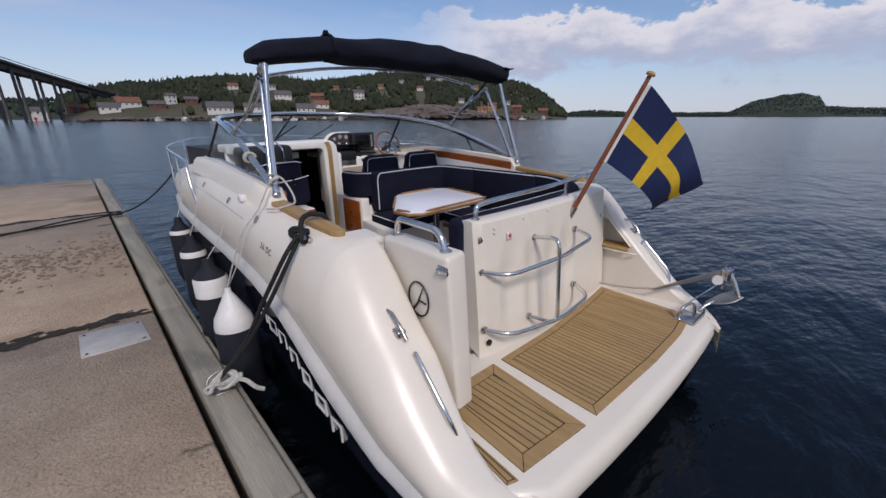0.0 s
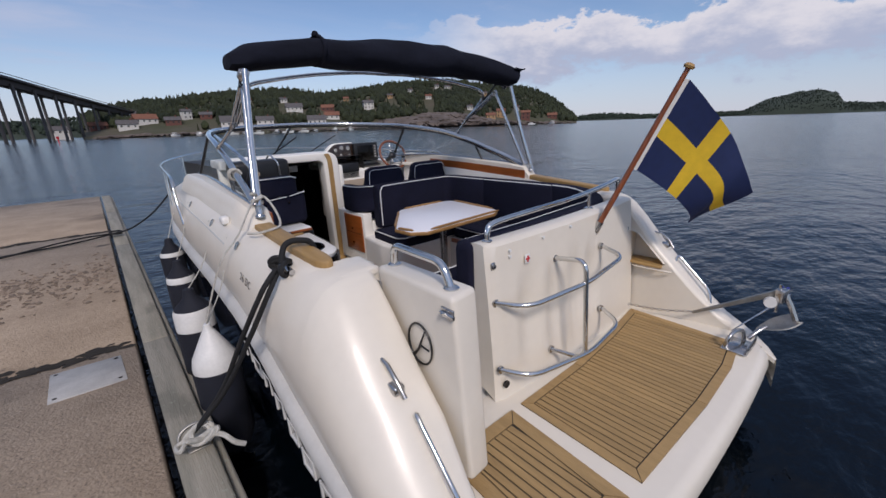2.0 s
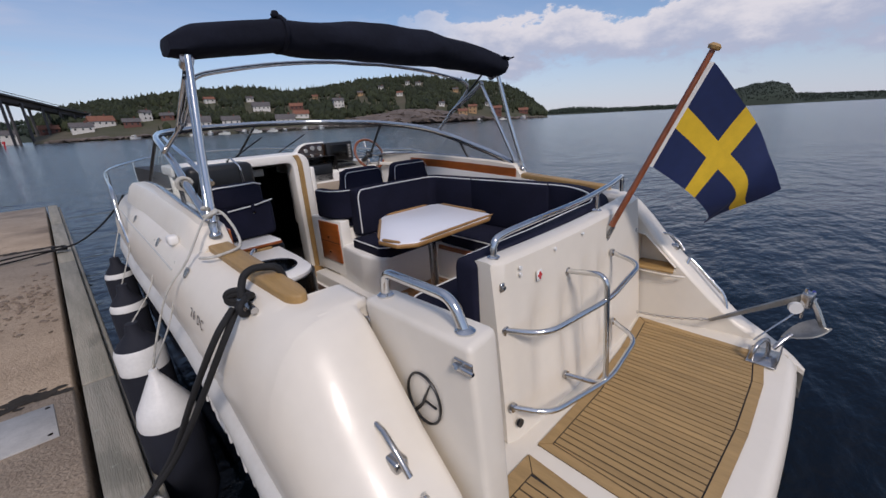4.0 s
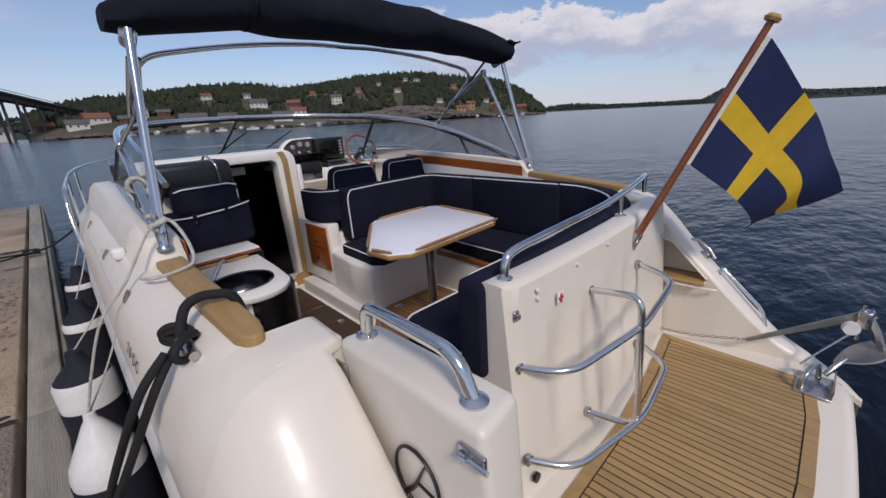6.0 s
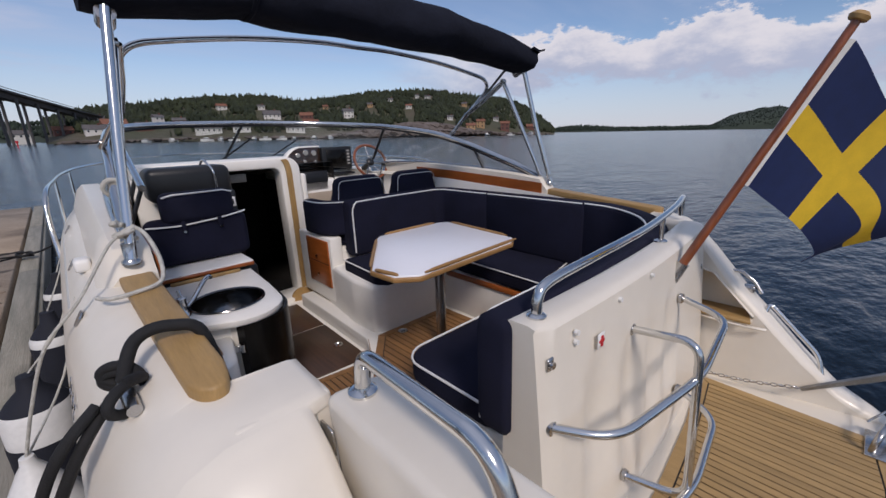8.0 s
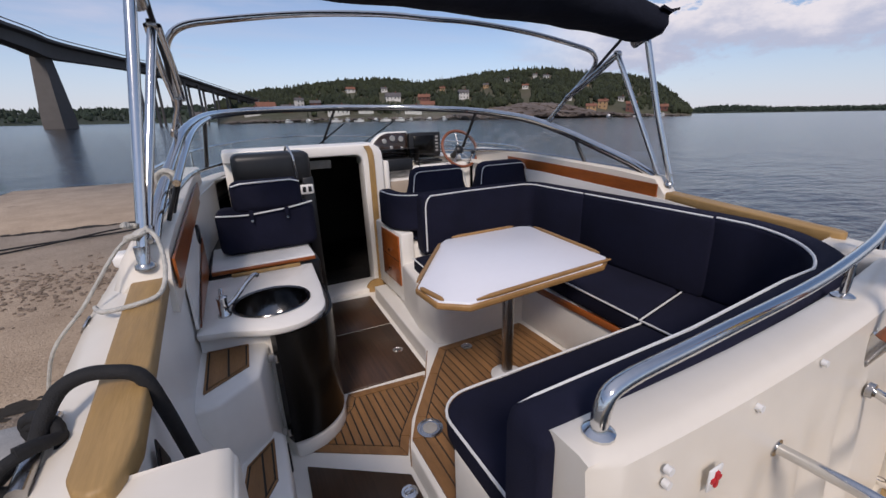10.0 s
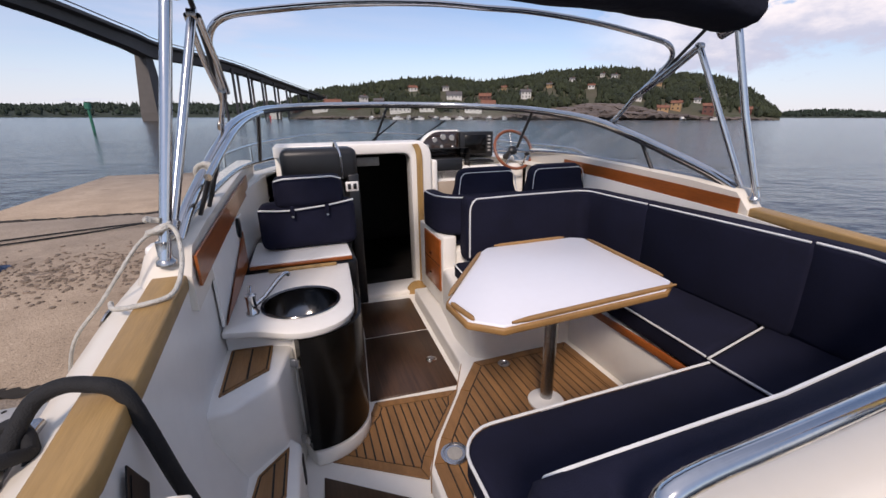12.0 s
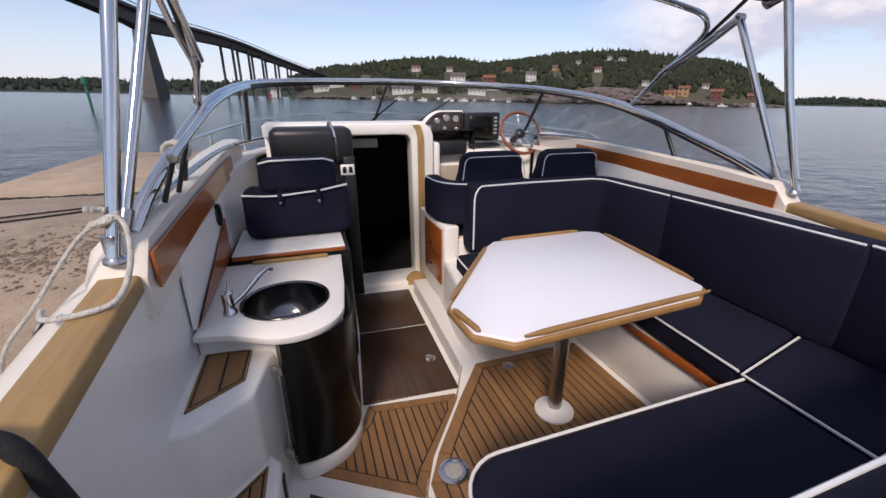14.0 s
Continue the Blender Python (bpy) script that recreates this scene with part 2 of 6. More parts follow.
def glass_material():
    m = bpy.data.materials.new("windscreen_glass")
    m.use_nodes = True
    nt = m.node_tree
    nt.nodes.clear()
    o = nt.nodes.new("ShaderNodeOutputMaterial")
    mix = nt.nodes.new("ShaderNodeMixShader")
    tr = nt.nodes.new("ShaderNodeBsdfTransparent")
    tr.inputs[0].default_value = (0.975, 0.992, 0.986, 1)
    gl = nt.nodes.new("ShaderNodeBsdfGlossy")
    gl.inputs["Roughness"].default_value = 0.02
    mix.inputs[0].default_value = 0.035
    nt.links.new(tr.outputs[0], mix.inputs[1])
    nt.links.new(gl.outputs[0], mix.inputs[2])
    # thin pale film that paints whitish haze and reflection onto the glass
    glass_haze = nt.nodes.new("ShaderNodeBsdfDiffuse")
    glass_haze.inputs[0].default_value = (0.75, 0.76, 0.76, 1)
    tc = nt.nodes.new("ShaderNodeTexCoord")
    n = nt.nodes.new("ShaderNodeTexNoise")
    n.inputs["Scale"].default_value, n.inputs["Detail"].default_value = 3.5, 8
    nt.links.new(tc.outputs["Object"], n.inputs["Vector"])
    r = nt.nodes.new("ShaderNodeMapRange")
    r.inputs[1].default_value, r.inputs[2].default_value, r.inputs[3].default_value, r.inputs[4].default_value = 0.35, 0.8, 0.01, 0.07
    nt.links.new(n.outputs[0], r.inputs[0])
    film = nt.nodes.new("ShaderNodeMixShader")
    nt.links.new(r.outputs[0], film.inputs[0])
    nt.links.new(mix.outputs[0], film.inputs[1])
    nt.links.new(glass_haze.outputs[0], film.inputs[2])
    nt.links.new(film.outputs[0], o.inputs[0])
    return m


GLASS = glass_material()


def water_material():
    m = bpy.data.materials.new("sea_water")
    m.use_nodes = True
    nt = m.node_tree
    p = nt.nodes["Principled BSDF"]
    p.inputs["Base Color"].default_value = (0.0009, 0.0024, 0.0042, 1)
    p.inputs["Roughness"].default_value, p.inputs["IOR"].default_value = 0.16, 1.38
    tc = nt.nodes.new("ShaderNodeTexCoord")
    prev = None
    for sc, stretch, strength, dist in ((0.30, (1, 1.6, 1), 0.26, 0.5), (1.3, (1, 1.9, 1), 0.38, 0.14), (5.0, (1, 1.6, 1), 0.32, 0.04)):
        mp = nt.nodes.new("ShaderNodeMapping")
        mp.inputs["Scale"].default_value = stretch
        mp.inputs["Rotation"].default_value = (0, 0, 0.7)
        nt.links.new(tc.outputs["Object"], mp.inputs[0])
        n = nt.nodes.new("ShaderNodeTexNoise")
        n.inputs["Scale"].default_value, n.inputs["Detail"].default_value = sc, 4
        nt.links.new(mp.outputs[0], n.inputs["Vector"])
        b = nt.nodes.new("ShaderNodeBump")
        b.inputs["Strength"].default_value, b.inputs["Distance"].default_value = strength, dist
        nt.links.new(n.outputs[0], b.inputs["Height"])
        if prev:
            nt.links.new(prev, b.inputs["Normal"])
        prev = b.outputs[0]
    nt.links.new(prev, p.inputs["Normal"])
    return m


WATER = water_material()


# ---- building blocks ----
def shade(me, angle=35):
    for f in me.polygons:
        f.use_smooth = True
    me.set_sharp_from_angle(angle=radians(angle))


def part(name, bm, mat, parent=None, label="", smooth=50):
    """Links a bmesh as one mesh object, under a thing or part if given."""
    me = bpy.data.meshes.new(name)
    bmesh.ops.recalc_face_normals(bm, faces=bm.faces)
    bm.to_mesh(me)
    bm.free()
    me.materials.append(mat)
    if smooth:
        shade(me, smooth)
    ob = new(name, me)
    if parent is not None:
        ob.parent = parent
    if label:
        tagged(ob, label)
    return ob


def thing(name, label, category, at=(0, 0, 0), group="", kind=""):
    e = new(name)
    e.empty_display_size = 0.1
    e.location = at
    return tagged(e, label, category, group, kind)


def box(x0, x1, y0, y1, z0, z1, bevel=0.0, seg=2, bm=None):
    bm2 = bmesh.new()
    bmesh.ops.create_cube(bm2, size=1, matrix=Matrix.Translation(((x0 + x1) / 2, (y0 + y1) / 2, (z0 + z1) / 2))
                          @ Matrix.Diagonal((abs(x1 - x0), abs(y1 - y0), abs(z1 - z0), 1)))
    if bevel:
        bmesh.ops.bevel(bm2, geom=bm2.edges[:], offset=bevel, segments=seg, profile=0.5, affect="EDGES")
    return merge(bm, bm2)


def merge(bm, other, m=None):
    if m is not None:
        other.transform(m)
    if bm is None:
        return other
    me = bpy.data.meshes.new("tmp")
    other.to_mesh(me)
    other.free()
    bm.from_mesh(me)
    bpy.data.meshes.remove(me)
    return bm


def smooth_path(pts, n=8):
    """Catmull-Rom through the points."""
    pts = [Vector(p) for p in pts]
    out = []
    for i in range(len(pts) - 1):
        p0, p1, p2, p3 = pts[max(i - 1, 0)], pts[i], pts[i + 1], pts[min(i + 2, len(pts) - 1)]
        for k in range(n):
            t = k / n
            out.append(0.5 * ((2 * p1) + (p2 - p0) * t + (2 * p0 - 5 * p1 + 4 * p2 - p3) * t * t + (3 * p1 - p0 - 3 * p2 + p3) * t ** 3))
    out.append(pts[-1])
    return out


def rounded_path(pts, r, n=6):
    """A polyline with its corners rounded."""
    pts = [Vector(p) for p in pts]
    out = [pts[0]]
    for a, b, c in zip(pts, pts[1:], pts[2:]):
        u, v = (a - b), (c - b)
        d = min(r, u.length * 0.48, v.length * 0.48)
        p, q = b + u.normalized() * d, b + v.normalized() * d
        for k in range(n + 1):
            t = k / n
            out.append(p * (1 - t) ** 2 + b * 2 * t * (1 - t) + q * t * t)
    out.append(pts[-1])
    return out


def tube(path, r, sides=10, bm=None, closed=False, taper=None):
    """A round bar along a path."""
    path = [Vector(p) for p in path]
    b = bmesh.new()
    rings = []
    n = len(path)
    ref = None
    for i, p in enumerate(path):
        if closed:
            d = (path[(i + 1) % n] - path[i - 1]).normalized()
        else:
            d = (path[min(i + 1, n - 1)] - path[max(i - 1, 0)]).normalized()
        if ref is None:
            ref = Vector((0, 0, 1)) if abs(d.z) < 0.9 else Vector((1, 0, 0))
        s = d.cross(ref)
        if s.length < 1e-4:
            s = d.cross(Vector((0.3, 1, 0.2)))
        s.normalize()
        t = s.cross(d).normalized()
        ref = t
        rr = r if taper is None else r * taper(i / max(1, n - 1))
        rings.append([b.verts.new(p + (s * math.cos(a) + t * math.sin(a)) * rr) for a in [2 * math.pi * k / sides for k in range(sides)]])
    pairs = list(zip(rings, rings[1:]))
    if closed:
        pairs.append((rings[-1], rings[0]))
    for A, B in pairs:
        for k in range(sides):
            b.faces.new((A[k], A[(k + 1) % sides], B[(k + 1) % sides], B[k]))
    if not closed:
        b.faces.new(rings[0][::-1])
        b.faces.new(rings[-1])
    return merge(bm, b)


def loft(rows, closed=False, caps=False, bm=None):
    """A skin over rows of points."""
    b = bmesh.new()
    vs = [[b.verts.new(p) for p in row] for row in rows]
    n = len(vs[0])
    for A, B in zip(vs, vs[1:]):
        for k in range(n if closed else n - 1):
            q = (A[k], A[(k + 1) % n], B[(k + 1) % n], B[k])
            try:
                b.faces.new(q)
            except ValueError:
                pass
    if caps:
        b.faces.new(vs[0][::-1])
        b.faces.new(vs[-1])
    return merge(bm, b)


def prism(poly, z0, z1, bevel=0.0, seg=2, bm=None):
    b = bmesh.new()
    lo, hi = [b.verts.new((x, y, z0)) for x, y in poly], [b.verts.new((x, y, z1)) for x, y in poly]
    n = len(poly)
    b.faces.new(lo[::-1])
    top = b.faces.new(hi)
    for k in range(n):
        b.faces.new((lo[k], lo[(k + 1) % n], hi[(k + 1) % n], hi[k]))
    bmesh.ops.recalc_face_normals(b, faces=b.faces)
    if bevel:
        bmesh.ops.bevel(b, geom=b.edges[:], offset=bevel, segments=seg, profile=0.5, affect="EDGES")
    return merge(bm, b)


def solid(bm, t):
    """Gives a skin thickness."""
    bmesh.ops.recalc_face_normals(bm, faces=bm.faces)
    bmesh.ops.solidify(bm, geom=bm.faces[:], thickness=t)
    return bm


def disc(c, r, h, normal=(0, 0, 1), sides=20, bm=None, r2=None, bevel=0.0):
    b = bmesh.new()
    bmesh.ops.create_cone(b, cap_ends=True, segments=sides, radius1=r, radius2=r if r2 is None else r2, depth=h)
    if bevel:
        bmesh.ops.bevel(b, geom=[e for e in b.edges if len(e.link_faces) == 2 and any(len(f.verts) > 4 for f in e.link_faces)], offset=bevel, segments=2, affect="EDGES")
    q = Vector(normal).to_track_quat("Z", "Y").to_matrix().to_4x4()
    return merge(bm, b, Matrix.Translation(c) @ q)


def lathe(profile, c=(0, 0, 0), sides=24, bm=None, m=None):
    rows = [[(r * math.cos(2 * math.pi * k / sides), r * math.sin(2 * math.pi * k / sides), z) for k in range(sides)] for r, z in profile]
    b = loft(rows, closed=True)
    bmesh.ops.remove_doubles(b, verts=b.verts, dist=1e-5)
    return merge(bm, b, Matrix.Translation(c) @ (m or Matrix()))


def inset(poly, d):
    """A convex polygon shrunk by d (counter-clockwise)."""
    n = len(poly)
    out = []
    for i in range(n):
        p, a, b = Vector(poly[i]), Vector(poly[i - 1]), Vector(poly[(i + 1) % n])
        e1, e2 = (p - a).normalized(), (b - p).normalized()
        n1, n2 = Vector((-e1.y, e1.x)), Vector((-e2.y, e2.x))
        k = (n1 + n2) / max(0.2, 1 + n1.dot(n2))
        out.append(tuple(p + k * d))
    return out


def span(poly, x):
    """The y range of a convex polygon at x."""
    ys = []
    n = len(poly)
    for i in range(n):
        (x0, y0), (x1, y1) = poly[i], poly[(i + 1) % n]
        if (x0 - x) * (x1 - x) <= 0 and x0 != x1:
            ys.append(y0 + (y1 - y0) * (x - x0) / (x1 - x0))
    return (min(ys), max(ys)) if len(ys) > 1 else None


def clip_x(poly, x, sgn):
    """The part of a convex polygon on one side of a fore-and-aft line."""
    out = []
    for (x0, y0), (x1, y1) in zip(poly, poly[1:] + poly[:1]):
        a, b = (x0 - x) * sgn, (x1 - x) * sgn
        if a >= 0:
            out.append((x0, y0))
        if a * b < 0:
            out.append((x, y0 + (y1 - y0) * (x - x0) / (x1 - x0)))
    clean = []
    for p in out:
        if not clean or (Vector(p) - Vector(clean[-1])).length > 1e-4:
            clean.append(p)
    if len(clean) > 1 and (Vector(clean[0]) - Vector(clean[-1])).length < 1e-4:
        clean.pop()
    return clean


def teak_panel(parent, poly, z, pitch=0.05, border=0.07, mat=TEAK, gap=0.0075):
    """A laid deck: dark bed, a border plank along each edge, fore-and-aft planks between."""
    part("caulk_bed", prism(inset(poly, 0.002), z - 0.012, z + 0.002), CAULK, parent)
    inner = inset(poly, border)
    n = len(poly)
    for i in range(n):
        j = (i + 1) % n
        q = inset([poly[i], poly[j], inner[j], inner[i]], 0.002)
        part("plank", prism(q, z, z + 0.006), mat, parent, smooth=0)
    core = inset(inner, gap * 0.6)
    xs = [p[0] for p in core]
    x = min(xs)
    while x < max(xs) - 0.006:
        q = clip_x(clip_x(core, x, 1), min(x + pitch - gap, max(xs)), -1)
        if len(q) > 2 and max(p[0] for p in q) - min(p[0] for p in q) > 0.006:
            part("plank", prism(q, z, z + 0.006), mat, parent, smooth=0)
        x += pitch

# ---- sea, dock ----
def sea():
    bm = bmesh.new()
    bmesh.ops.create_grid(bm, x_segments=4, y_segments=4, size=4500)
    ob = part("water", bm, WATER, smooth=0)
    tagged(ob, "dark blue rippled fjord water reaching the far shore", "water", kind="structure")


sea()
DOCK_TURN = Matrix.Translation((-1.66, 1.75, 0)) @ Matrix.Rotation(radians(0.6), 4, "Z")   # dock edge runs along local y
DZ = 0.44


def dock():
    d = thing("dock", "worn brown concrete dock with a grey timber edge beam", "dock", kind="structure")
    d.matrix_world = DOCK_TURN
    cuts = [-14, -9.5, -5.0, -0.9, 2.44, 7.22, 12.38]
    for y0, y1 in zip(cuts, cuts[1:]):
        bm = box(-3.65, -0.205, y0 + 0.012, y1 - 0.012, -0.5, DZ, 0.012, 1)
        part("concrete_slab", bm, CONCRETE, d)
    y = -13.4
    for L in (4.6, 4.5, 4.3, 2.39, 3.66, 3.33, 3.02):
        bm = box(-0.165, 0.0, y + 0.006, y + L - 0.006, -0.12, DZ + 0.005, 0.012, 2)
        part("edge_beam", bm, BEAM, d)
        y += L
    part("outer_strip", box(0.003, 0.04, -13, 12.3, 0.1, DZ - 0.035, 0.008, 1), BEAM, d)
    part("lower_waling", box(-0.15, -0.03, -13, 12.35, -0.4, -0.16, 0.01, 1), BEAM, d)
    return d


dock()


def place_on_dock(u, v, z=0.0):
    return DOCK_TURN @ Vector((u, v, z))


# ---- boat ----
# how she floats: a degree down by the bow, a little heel
UPRIGHT = Vector((math.tan(radians(0.61)), math.tan(radians(-1.05)), 1.0))
TRIM_FOOT = Matrix.Translation((-1.9, 0.5, 0.0))
TRIM = TRIM_FOOT @ UPRIGHT.rotation_difference(Vector((0, 0, 1))).to_matrix().to_4x4() @ TRIM_FOOT.inverted()
XC = 0.1            # the boat's centre line
S_Y = (0.94, 1.0, 1.1, 1.3, 1.45, 1.6, 1.75, 1.9, 2.0, 2.06, 2.07, 2.14, 2.222, 2.232, 2.5, 3.0, 3.6, 4.3, 5.0, 5.7, 6.4, 7.1, 7.8, 8.4, 8.9, 9.15)


def lerp_tab(tab, y):
    if y <= tab[0][0]:
        return tab[0][1]
    for (a, p), (b, q) in zip(tab, tab[1:]):
        if y <= b:
            t = (y - a) / (b - a)
            return p + (q - p) * t
    return tab[-1][1]


BEAM_U = ((0.94, 1.10), (1.0, 1.22), (1.1, 1.32), (1.3, 1.40), (1.6, 1.45), (2.2, 1.475), (3.0, 1.48), (4.5, 1.48), (5.5, 1.45), (6.4, 1.34), (7.1, 1.16), (7.8, 0.88), (8.4, 0.55), (8.9, 0.2), (9.15, 0.03))
TOP_Z = ((0.94, 0.46), (1.1, 0.51), (1.3, 0.60), (1.45, 0.74), (1.6, 0.90), (1.75, 1.05), (1.9, 1.23), (2.0, 1.335), (2.06, 1.372), (2.12, 1.385), (2.2, 1.39), (2.5, 1.40), (3.0, 1.45), (3.6, 1.49), (4.3, 1.53), (5.0, 1.54), (6.4, 1.48), (7.8, 1.40), (9.15, 1.34))
KNUCKLE = ((0.94, 0.28), (1.3, 0.40), (1.7, 0.52), (2.0, 0.63), (2.3, 0.78), (2.6, 0.91), (3.0, 0.99), (3.6, 1.03), (5.7, 1.08), (7.0, 1.12), (9.15, 1.20))
INNER_U = ((0.94, 1.03), (1.15, 1.15), (1.4, 1.13), (1.6, 1.09), (2.06, 1.085), (2.07, 1.04), (2.222, 1.04), (2.232, 1.19), (3.0, 1.215), (4.3, 1.19), (5.0, 1.12), (5.7, 1.04), (6.4, 0.93), (7.1, 0.76), (7.8, 0.52), (8.4, 0.28), (8.9, 0.08), (9.15, 0.01))

# where the rounding of the side deck begins
SHOULDER_U = ((0.94, 1.03), (1.15, 1.15), (1.4, 1.13), (1.6, 1.09), (2.0, 1.09), (2.25, 1.12), (2.7, 1.19), (3.0, 1.215), (4.3, 1.19), (5.0, 1.12), (5.7, 1.04), (6.4, 0.93), (7.1, 0.76), (7.8, 0.52), (8.4, 0.28), (8.9, 0.08), (9.15, 0.01))


def deck_section(y, side):
    w, zt, zk, edge, ui = (lerp_tab(t, y) for t in (BEAM_U, TOP_Z, KNUCKLE, INNER_U, SHOULDER_U))
    h = zt - zk
    pts = [(edge, zt - 0.03), (edge + 0.008, zt - 0.006), (edge + 0.03, zt), (ui + (w - ui) * 0.40, zt - 0.012 * h), (ui + (w - ui) * 0.58, zt - 0.05 * h), (ui + (w - ui) * 0.75, zt - 0.14 * h),
           (ui + (w - ui) * 0.89, zt - 0.28 * h), (ui + (w - ui) * 0.97, zt - 0.45 * h), (w - 0.004, zt - 0.66 * h), (w - 0.016, zk + 0.15 * h), (w - 0.03, zk + 0.09 * h)]
    return [(XC + side * u, y, z) for u, z in pts]


def on_topside(y, f):
    """A point on the port topside and the outward normal there; f runs from the coaming (0) to the strake (1)."""
    sec = [Vector(p) for p in deck_section(y, -1)]
    k = f * (len(sec) - 1)
    i = min(int(k), len(sec) - 2)
    p, d = sec[i].lerp(sec[i + 1], k - i), (sec[i + 1] - sec[i]).normalized()
    n = Vector((d.z, 0, -d.x))
    return p, (n if n.x < 0 or n.z > 0.5 else -n)


def fine_stations():
    ys = []
    for a, b in zip(S_Y, S_Y[1:]):
        ys += [a + (b - a) * k / 3 for k in range(3)]
    return ys + [S_Y[-1]]


def boat():
    b = thing("motor_boat", "white motor cruiser with navy hull moored at the dock", "boat")
    ys = fine_stations()
    for side in (-1, 1):
        part("topside", loft([deck_section(y, side) for y in ys]), GEL, b, smooth=60)
        # strake, its chamfer's shade put into a grey colour, and navy hull under it
        rows, low = [], []
        for y in ys:
            w, zk, zt = lerp_tab(BEAM_U, y), lerp_tab(KNUCKLE, y), lerp_tab(TOP_Z, y)
            zb = zk + 0.09 * (zt - zk)
            rows.append([(XC + side * u, y, z) for u, z in ((w - 0.035, zb + 0.002), (w - 0.01, zb - 0.004), (w + 0.016, zb - 0.035), (w + 0.018, zk - 0.02), (w - 0.01, zk - 0.045))])
            bow = max(0.0, (y - 5.5) / 3.65)
            yy = max(y, 1.05)
            low.append([(XC + side * u, yy, z) for u, z in ((w - 0.004, zk - 0.03), (w * (1.0 - 0.1 * bow) - 0.02, zk * 0.6), (w * (0.96 - 0.25 * bow) - 0.02, 0.10 + 0.3 * bow), (w * 0.6 * (1 - bow), -0.12), (0.0, -0.35 + 0.3 * bow))])
        part("rubbing_strake", loft(rows), GREY_BAND, b, smooth=50)
        part("hull", loft(low), NAVY_HULL, b, smooth=60)
    # foredeck and cabin top
    rows = []
    for k in range(16):
        y = 5.1 + 4.05 * k / 15
        ui, zt = lerp_tab(INNER_U, y), lerp_tab(TOP_Z, y)
        rows.append([(XC + ui * s / 6, y, zt - 0.006 + 0.13 * (1 - (s / 6) ** 2) * min(1, ui)) for s in range(-6, 7)])
    part("foredeck", loft(rows), GEL, b, smooth=60)
    # swim platform: moulded slab with a curved stern
    n = 24
    rows = []
    for k in range(n + 1):
        u = -1.22 + 2.44 * k / n
        ya = 0.94 + 0.05 * (u / 1.2) ** 2 + 0.14 * max(0, abs(u) - 1.02) / 0.2
        prof = ((1.9, 0.515), (ya + 0.05, 0.515), (ya + 0.02, 0.505), (ya, 0.48), (ya - 0.012, 0.42), (ya + 0.0, 0.36), (ya + 0.03, 0.29), (ya + 0.10, 0.24), (1.3, 0.15))
        rows.append([(XC + u, y, z) for y, z in prof])
    part("swim_platform", loft(rows), GEL, b, smooth=50)
    # transom block that carries the aft sofa
    rows = []
    for k in range(61):
        x = -0.45 + 1.60 * k / 60
        bow = 0.06 * ((x - 0.1) / 1.05) ** 2
        lip = 0.02 * math.exp(-((x + 0.45) / 0.03) ** 2)
        row = []
        for j in range(13):
            f = j / 12
            z = 0.515 + 0.85 * f
            sc = math.sin(math.pi * min(1, max(0, (z - 0.62) / 0.58))) ** 0.8 if 0.62 < z < 1.20 else 0.0
            flute = 0.0
            for c, w in ((-0.16, 0.10), (0.08, 0.09), (0.30, 0.09), (0.50, 0.09)):
                if abs(x - c) < w:
                    flute += 0.035 * sc * math.cos(math.pi * (x - c) / (2 * w))
            row.append((x, 1.80 + bow + lip + 0.07 * f ** 1.3 + flute, z))
        row += [(x, 1.885 + bow, 1.378), (x, 1.905 + bow, 1.384), (x, 1.965 + bow, 1.384), (x, 1.985 + bow, 1.374), (x, 1.99 + bow, 0.6)]
        rows.append(row)
    part("transom", loft(rows, caps=True), GEL, b, smooth=40)
    # inner faces of both quarters, beside the platform; the starboard one has a niche
    def niche_top(y):
        return lerp_tab(((1.66, 0.915), (1.86, 1.115), (1.93, 1.13)), y)

    for side in (-1, 1):
        cols = sorted([1.02 + 1.10 * k / 18 for k in range(19)] + [1.66, 1.93])
        bm = bmesh.new()
        for y0, y1 in zip(cols, cols[1:]):
            def col(y, top):
                zt, u = lerp_tab(TOP_Z, y), lerp_tab(INNER_U, y)
                return (XC + side * (u - 0.02 * (zt - top)), y, top)
            gap = side > 0 and y0 > 1.655 and y1 < 1.935
            spans = [((lambda y: 0.50), (lambda y: 0.90)), (niche_top, (lambda y: lerp_tab(TOP_Z, y) - 0.03))] if gap else [((lambda y: 0.50), (lambda y: lerp_tab(TOP_Z, y) - 0.03))]
            for lo, hi in spans:
                bm.faces.new([bm.verts.new(q) for q in (col(y0, lo(y0)), col(y1, lo(y1)), col(y1, hi(y1)), col(y0, hi(y0)))])
        bmesh.ops.remove_doubles(bm, verts=bm.verts, dist=1e-4)
        part("quarter_wall", bm, GEL, b, smooth=50)
    part("niche", loft([[(1.165, y, niche_top(y)), (1.29, y, niche_top(y)), (1.30, y, 0.89), (1.165, y, 0.89)] for y in (1.66, 1.72, 1.78, 1.86, 1.93)]), GEL, b, smooth=30)
    part("niche_back", box(1.165, 1.30, 1.93, 1.936, 0.89, 1.13), GEL, b, smooth=0)
    part("quarter_wall", box(1.125, 1.22, 1.95, 2.25, 0.5, 1.37, 0.02), GEL, b)
    # coaming end by the gate
    part("coaming_end", box(-1.13, -0.937, 2.072, 2.228, 0.5, 1.372, 0.012, 3), GEL, b)
    return b


BOAT = boat()


